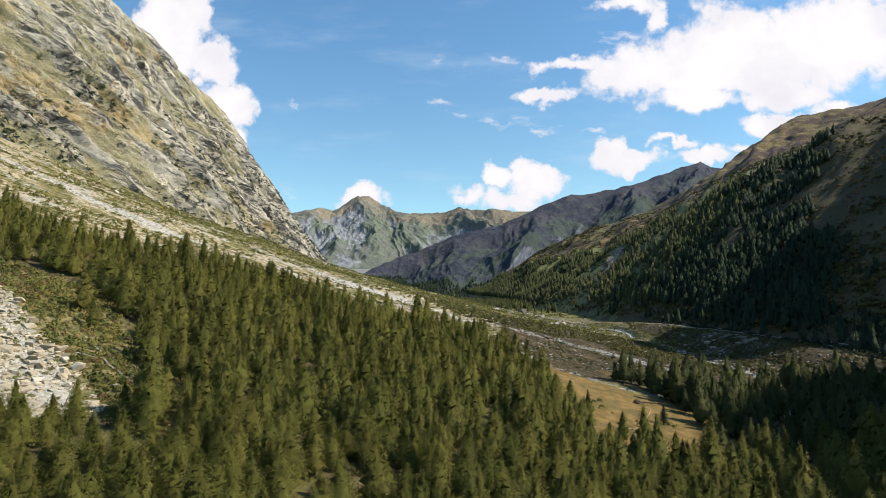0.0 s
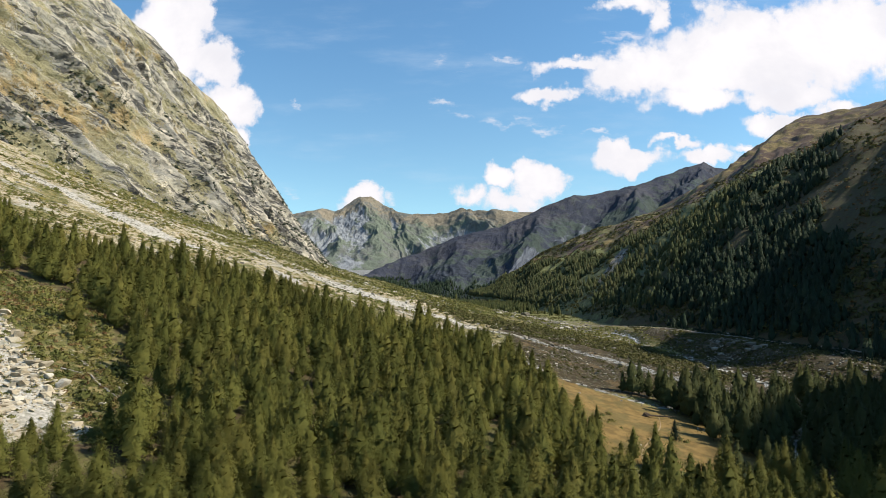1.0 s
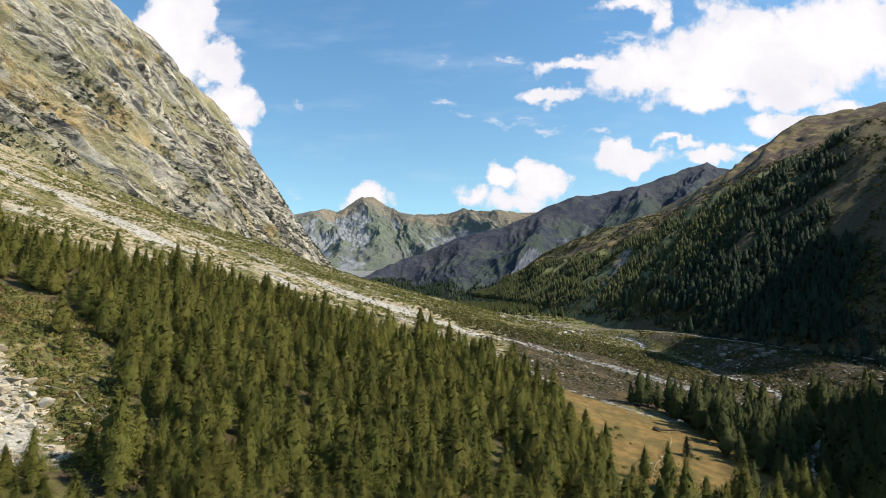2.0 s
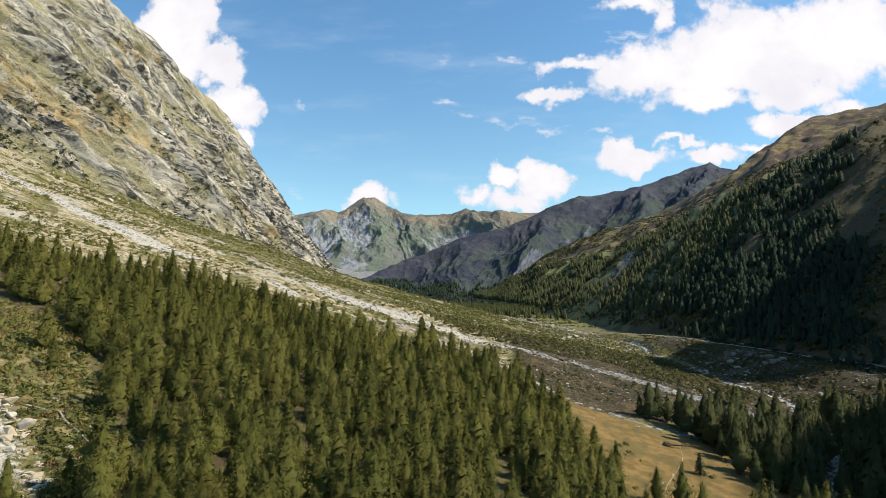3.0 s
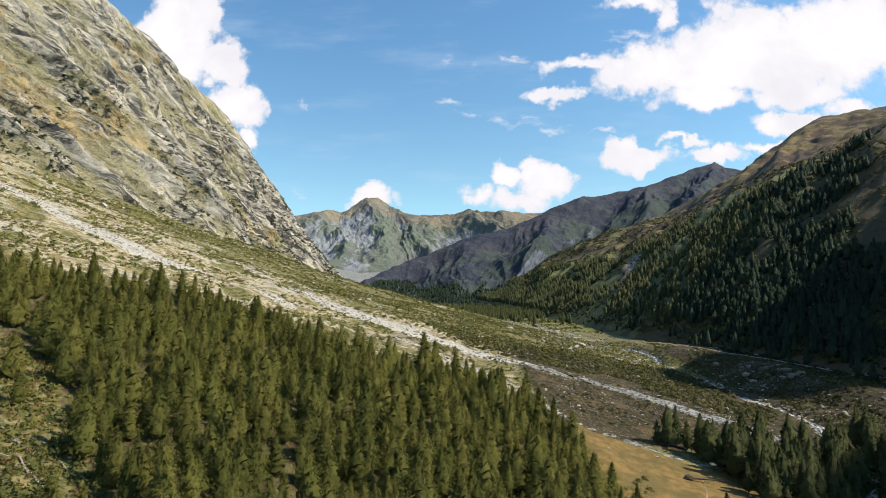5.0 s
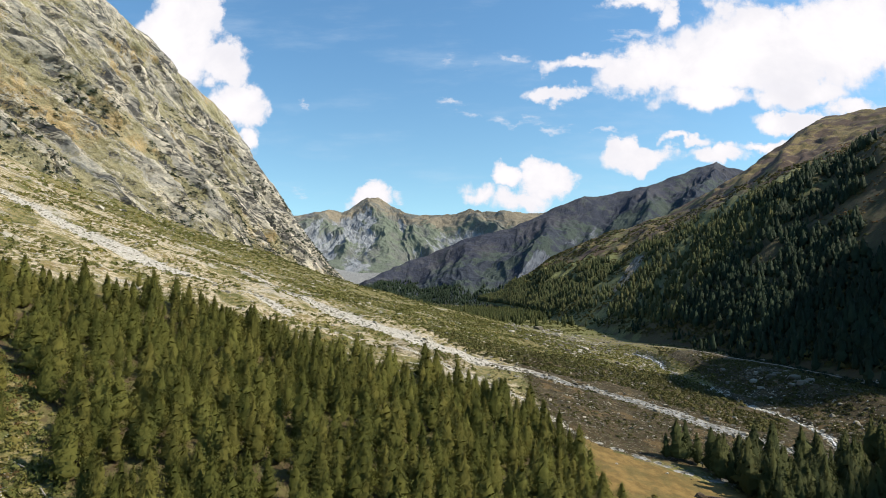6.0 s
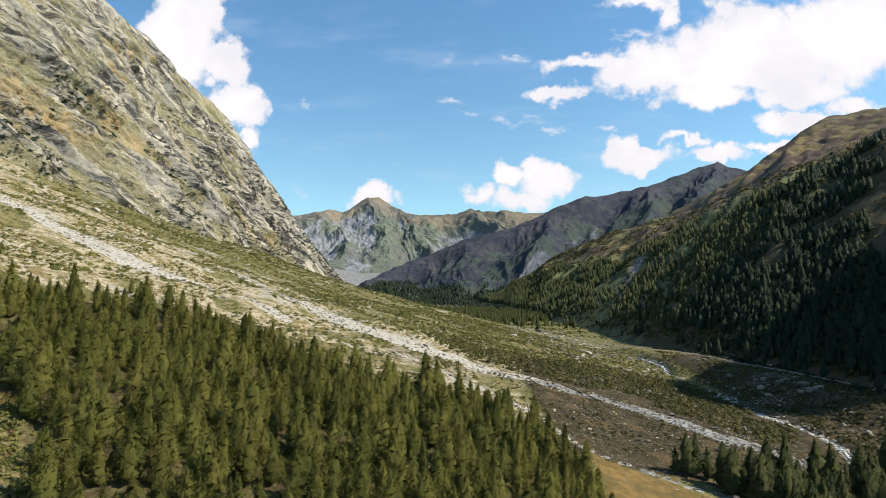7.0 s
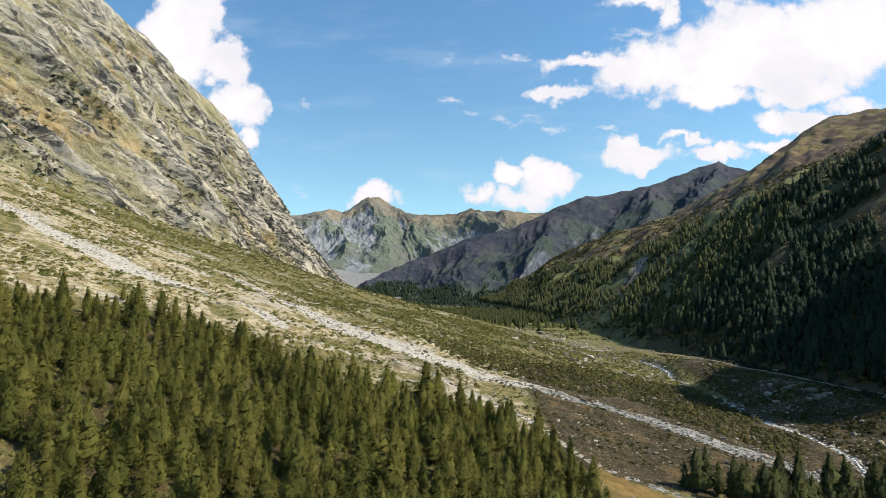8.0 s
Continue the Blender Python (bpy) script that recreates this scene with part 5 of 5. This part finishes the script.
put_many("heath_shrubs", LOW_SHRUBS, stone_rows(hx, hy, np.clip(rng.lognormal(-0.55, 0.45, len(hx)), 0.3, 1.5), 13, 0.1), THICKET, "low brown heath between the stones", "shrubs")
hx, hy = scatter([(172, 300), (250, 300), (256, 400), (236, 470), (215, 530), (182, 540), (176, 440), (184, 380)], 2.6, 55, lambda x, y, r: (near_line(x, y, RIVER)[0] > 3) & (near_line(x, y, ROAD)[0] > 2.5) & (fbm(x, y, 22, 3, 165) + 0.5 * r.random(len(x)) > 0.2))
put_many("riverbank_scrub", LOW_SHRUBS, stone_rows(hx, hy, np.clip(rng.lognormal(0.0, 0.5, len(hx)), 0.4, 2.4), 34, 0.1), THICKET, "olive scrub among the rocks of the river bank", "shrubs")
q = on_loft(MB, 46000, 19, lambda x, y, z, r: (z < 230) & (y > 330) & (x < 0.78 * y + 30) & (fbm(x, y, 60, 4, 97) + 0.5 * r.random(len(x)) + 0.25 * ramp(z, 30, 0) > 0.2))
rows = np.concatenate([q[:, :2], q[:, 2:3] - 0.3, rng.lognormal(0.75, 0.4, (len(q), 1)).clip(1.0, 4.5), rng.uniform(0, 6.28, (len(q), 1)), rng.random((len(q), 1)), np.full((len(q), 1), 1.1)], -1)
put_many("slope_shrubs", [shrub_shape(40 + i, 14, 0.6, 0.55) for i in range(4)], rows, THICKET, "low alder and juniper scrub on the mountainside", "shrubs")
# heather and stunted juniper over the open, treeless part of the shaded slope
q = on_loft(MB, 60000, 27, lambda x, y, z, r: (z < 330) & (y > 330) & (y < 1000) & (x > 0.55 * y) & (x < 0.8 * y + 30) & (fbm(x, y, 30, 4, 151) + 0.6 * r.random(len(x)) > 0.15))
rows = np.concatenate([q[:, :2], q[:, 2:3] - 0.2, rng.lognormal(0.1, 0.45, (len(q), 1)).clip(0.5, 2.6), rng.uniform(0, 6.28, (len(q), 1)), rng.random((len(q), 1)), np.full((len(q), 1), 1.2)], -1)
put_many("slope_heather", [shrub_shape(70 + i, 12, 0.4, 0.5) for i in range(4)], rows, RED_SHRUB, "rusty brown heather over the open mountainside", "shrubs")
bx, by = scatter([(60, 860), (215, 860), (215, 1150), (150, 1300), (60, 1150)], 5.0, 87, lambda x, y, r: (fbm(x, y, 50, 4, 159) + 0.5 * r.random(len(x)) > 0.2) & (near_line(x, y, ROAD)[0] > 3))
put_many("pasture_scrub", LOW_SHRUBS, stone_rows(bx, by, np.clip(rng.lognormal(0.3, 0.5, len(bx)), 0.7, 3.0), 33, 0.1), GREEN_SCRUB, "low juniper and alder over the sunny pasture", "shrubs")
# undergrowth in the wood
ux, uy = scatter(WOOD, 4.5, 43, lambda x, y, r: wooded(x, y, r) & (r.random(len(x)) < 0.6))
put_many("undergrowth", LOW_SHRUBS, stone_rows(ux, uy, np.clip(rng.lognormal(0.1, 0.4, len(ux)), 0.5, 2.0), 10, 0.1), SHRUB, "low green undergrowth between the larches", "shrubs")
# thickets and young spruces on the bench, the slope's shade put in near-black colour
ex, ey = scatter([(240, 300), (290, 300), (280, 420), (250, 540), (205, 700), (196, 660), (222, 540), (232, 470)], 3.2, 37, lambda x, y, r: (near_line(x, y, ROAD)[0] > 3) & (r.random(len(x)) < 0.8))
put_many("bench_shrubs", SHRUBS, stone_rows(ex, ey, np.clip(rng.lognormal(0.45, 0.35, len(ex)), 0.8, 2.8), 7, 0.1), SPRUCE_AND_SHADE, "thickets at the slope's foot, its shade put into their colour", "shrubs")
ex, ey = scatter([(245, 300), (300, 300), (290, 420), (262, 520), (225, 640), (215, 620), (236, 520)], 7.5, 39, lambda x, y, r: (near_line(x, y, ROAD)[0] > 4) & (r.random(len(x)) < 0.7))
put_many("bench_spruces", slope_crowns, stone_rows(ex, ey, rng.normal(0.8, 0.2, len(ex)).clip(0.3, 1.2), 8, 0.02), SPRUCE_AND_SHADE, "young dark spruces along the foot of the slope", "trees")
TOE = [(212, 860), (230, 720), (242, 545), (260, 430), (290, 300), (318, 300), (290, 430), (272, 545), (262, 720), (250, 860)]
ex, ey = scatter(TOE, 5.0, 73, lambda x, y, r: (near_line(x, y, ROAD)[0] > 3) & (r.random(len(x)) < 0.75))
put_many("toe_spruces", slope_crowns, stone_rows(ex, ey, rng.normal(0.65, 0.2, len(ex)).clip(0.25, 1.1), 20, 0.02), SPRUCE_AND_SHADE, "dark spruces of mixed height over the track", "trees")
ex, ey = scatter(TOE, 2.8, 75, lambda x, y, r: (near_line(x, y, ROAD)[0] > 2.5) & (r.random(len(x)) < 0.7))
put_many("toe_shrubs", LOW_SHRUBS, stone_rows(ex, ey, np.clip(rng.lognormal(0.2, 0.4, len(ex)), 0.6, 2.4), 21, 0.1), THICKET, "dark low scrub on the bank over the track", "shrubs")
# scrub and young conifers on the lowest bank of the wooded mountain
q = on_loft(MB, 90000, 83, lambda x, y, z, r: (z < 22 + 14 * fbm(x, y, 50, 3, 163)) & (y > 430) & (y < 1000) & (near_line(x, y, ROAD)[0] > 2.5) & (r.random(len(x)) < 0.9 - 0.35 * ramp(y, 760, 900)))
rows = np.concatenate([q[:, :2], q[:, 2:3] - 0.2, rng.lognormal(0.35, 0.4, (len(q), 1)).clip(0.6, 2.8), rng.uniform(0, 6.28, (len(q), 1)), rng.random((len(q), 1)), np.full((len(q), 1), 1.2)], -1)
put_many("bank_scrub", [shrub_shape(80 + i, 16, 0.6, 0.5) for i in range(4)], rows, THICKET, "dark alder scrub on the bank under the forest", "shrubs")
young = rows[::9].copy()
young[:, 3] = rng.normal(0.6, 0.2, len(young)).clip(0.25, 1.0)
put_many("bank_conifers", slope_crowns, young, SPRUCE_AND_SHADE, "young dark spruces scattered over the bank", "trees")
# dark dwarf pines on the rock face
ci, cj = rng.integers(30, cliff.shape[0] - 80, 16000), rng.integers(5, 170, 16000)
q = cliff[ci, cj]
ok = (fbm(q[:, 1], q[:, 2], 70, 4, 95) > 0.06 + 0.5 * ramp(q[:, 2], 150, 330) - 0.22 * ramp(q[:, 1], 850, 1000)) & (q[:, 2] > base_z(q[:, 0], q[:, 1]) - 2)
q = q[ok]
rows = np.concatenate([q, np.clip(rng.lognormal(0.4, 0.45, (len(q), 1)), 0.7, 3.6), rng.uniform(0, 6.28, (len(q), 1)), rng.random((len(q), 1)) * 0.3, np.full((len(q), 1), 1.1)], -1)
put_many("cliff_shrubs", LOW_SHRUBS, rows, SPRUCE_AND_SHADE, "dark dwarf pines clinging to the rock ledges", "shrubs")


# ---- single boulders ----
def boulder(x, y, size, seed, mat, label):
    v, f, _ = rock_shape(seed, True)
    ob = new("boulder", mesh_from("boulder", v * size, f, mat))
    ob.matrix_world = pose(x, y, float(ground_z(x, y)) - 0.12 * size, 0, 0, seed * 47 % 360)
    return tagged(ob, label, "boulder", "boulders")


for n, (x, y, s) in enumerate(((-100, 169, 2.3), (-104.5, 170, 1.9), (-109, 165, 1.8), (-84, 149, 1.3), (-81, 148.5, 1.1), (-87, 165, 1.4), (-88, 153, 1.2), (-94, 148, 1.5), (-97, 160, 1.4), (-104, 158, 1.6), (-113, 172, 1.5), (-119, 180, 1.3), (-92, 139, 1.6))):
    boulder(x, y, s, 500 + n, BOULDER_STONE, "large pale granite boulder at the scree's edge")
for n, (x, y, s) in enumerate(((110, 850, 6.5), (118, 852, 3.2), (104, 740, 3.6), (92, 582, 4.0), (91, 545, 2.8), (133, 640, 3.4), (193, 494, 3.0), (205, 452, 4.2), (213, 440, 4.8), (196, 456, 3.2), (194, 443, 2.6), (170, 528, 2.8), (199, 378, 2.4), (201, 362, 2.8), (84, 690, 2.6), (146, 700, 3.0), (120, 600, 2.4), (70, 640, 2.6), (150, 560, 2.2), (186, 470, 2.4), (212, 480, 2.0), (203, 467, 3.0), (211, 456, 3.2), (211, 426, 4.4), (205, 427, 3.0), (218, 430, 3.4), (222, 414, 2.2), (214, 372, 1.8), (222, 363, 2.0), (208, 386, 1.7))):
    boulder(x, y, s, 540 + n, DARK_STONE, "weathered grey boulder on the valley floor")
for n, (x, y, s) in enumerate(((95, 242, 0.8), (97, 241, 1.0), (99.5, 240, 0.9), (64, 213, 0.6), (66, 205, 0.7), (70, 221, 0.5), (72, 262, 0.7), (55, 262, 0.6))):
    boulder(x, y, s, 580 + n, BOULDER_STONE, "small pale stone on the dry meadow")

# ---- fallen larches ----
WOOD_GREY, k_ = material("weathered_wood")
grain = k_.noise(2.0, 5, 0.6, k_.coords((0.15, 3, 3)))
k_.finish(k_.surface(k_.mix(k_.step(grain, 0.35, 0.65), (0.24, 0.215, 0.18), (0.48, 0.44, 0.38)), 0.85, k_.bump(grain, 0.5, 0.03)))


def fallen_log(x, y, length, turn, seed):
    """A bare trunk on the ground with a few snapped limbs."""
    r = np.random.default_rng(seed)
    log = new("fallen_log")
    rise = float(ground_z(x + length * math.cos(turn), y + length * math.sin(turn)) - ground_z(x, y))
    log.matrix_world = pose(x, y, float(ground_z(x, y)) + 0.35, 0, -math.degrees(math.atan2(rise, length)), math.degrees(turn))
    v, f = [], []

    def tube(points, radii, n=6):
        first = len(v)
        for (px_, py_, pz_), rad in zip(points, radii):
            v.extend((px_, py_ + rad * math.cos(6.283 * i / n), pz_ + rad * math.sin(6.283 * i / n)) for i in range(n))
        for i in range(len(points) - 1):
            f.extend((first + i * n + j, first + i * n + (j + 1) % n, first + (i + 1) * n + (j + 1) % n, first + (i + 1) * n + j) for j in range(n))

    tube([(0, 0, 0), (length * 0.4, r.normal(0, 0.15), 0.1), (length, r.normal(0, 0.3), 0.15)], [0.24, 0.18, 0.05])
    new("stem", mesh_from("log_stem", v, f, WOOD_GREY, True)).parent = log
    for i in range(5):
        v, f = [], []
        s, side = r.uniform(0.25, 0.85) * length, r.choice([-1, 1])
        tube([(s, 0, 0.1), (s + 0.5, side * 0.6, 0.4), (s + 1.0, side * r.uniform(0.9, 1.5), r.uniform(0.3, 0.9))], [0.06, 0.045, 0.02], 4)
        new("limb", mesh_from("log_limb", v, f, WOOD_GREY, True)).parent = log
    return tagged(log, "bare grey fallen larch trunk among shrubs", "log", "fallen trunks")


for n, (x, y, l, a) in enumerate(((-109, 187, 9, -0.5), (-103, 183, 8, -0.3), (-98, 178, 9, -0.7), (-95, 175, 8, -0.5), (-89, 176, 7, -0.9), (-90, 172, 8, -0.6), (-83, 168, 8, -0.9), (-100, 186, 7, -0.1), (-91, 182, 8, -0.8), (-105, 176, 6, 0.1))):
    fallen_log(x, y, l, a, 700 + n)

# the uprooted tree on the meadow
uprooted = new("uprooted_tree")
uprooted.matrix_world = pose(78, 249, float(ground_z(78, 249)), 0, 0, -12)
v_, f_, _ = rock_shape(801, True)
v_ = np.stack([v_[:, 0] * 2.4, v_[:, 1] * 1.2, np.abs(v_[:, 2]) * 3.6 * (1 - 0.6 * np.abs(v_[:, 0]))], -1)
root_mat, k_ = material("root_earth")
k_.finish(k_.surface(k_.mix(k_.step(k_.noise(1.5, 6, 0.7), 0.4, 0.62), (0.045, 0.033, 0.024), (0.12, 0.085, 0.055)), 0.95, k_.bump(k_.noise(3, 5, 0.7), 0.8, 0.15)))
new("root_plate", mesh_from("root_plate", v_, f_, root_mat)).parent = uprooted
stem_v = [(x, r_ * math.cos(a), 0.5 + r_ * math.sin(a) - 0.02 * x) for x, r_ in ((0.3, 0.34), (5, 0.26), (11, 0.1)) for a in np.arange(6) * 1.0472]
stem_f = [(i * 6 + j, i * 6 + (j + 1) % 6, i * 6 + 6 + (j + 1) % 6, i * 6 + 6 + j) for i in range(2) for j in range(6)]
new("stem", mesh_from("uprooted_stem", stem_v, stem_f, BARK, True)).parent = uprooted
tagged(uprooted, "uprooted tree with its dark root plate on the meadow", "fallen tree")

# shrubs and tussocks on and round the meadow
mx = np.array([82, 83.5, 58, 56, 52, 54, 50, 60, 62, 66, 47, 49, 53, 51, 92, 94, 103, 100, 61, 58, 45, 46])
my = np.array([226, 224.5, 238, 235, 230, 226, 222, 233, 228, 196, 214, 208, 204, 218, 262, 258, 250, 247, 241, 230, 236, 228])
put_many("meadow_shrubs", SHRUBS, stone_rows(mx.astype(float), my.astype(float), np.clip(rng.lognormal(0.2, 0.3, len(mx)), 0.7, 1.7), 6, 0.1), SHRUB, "low green juniper shrubs round the dry meadow", "shrubs")
tagged(ribbon("footpath", [(83, 250, 0.2), (80, 238, 0.2), (71, 222, 0.25), (64, 211, 0.2), (60, 200, 0.2), (58, 186, 0.2)], 0.08, EARTH, 0.6, 0.12), "narrow trodden footpath over the dry meadow", "footpath", kind="structure")
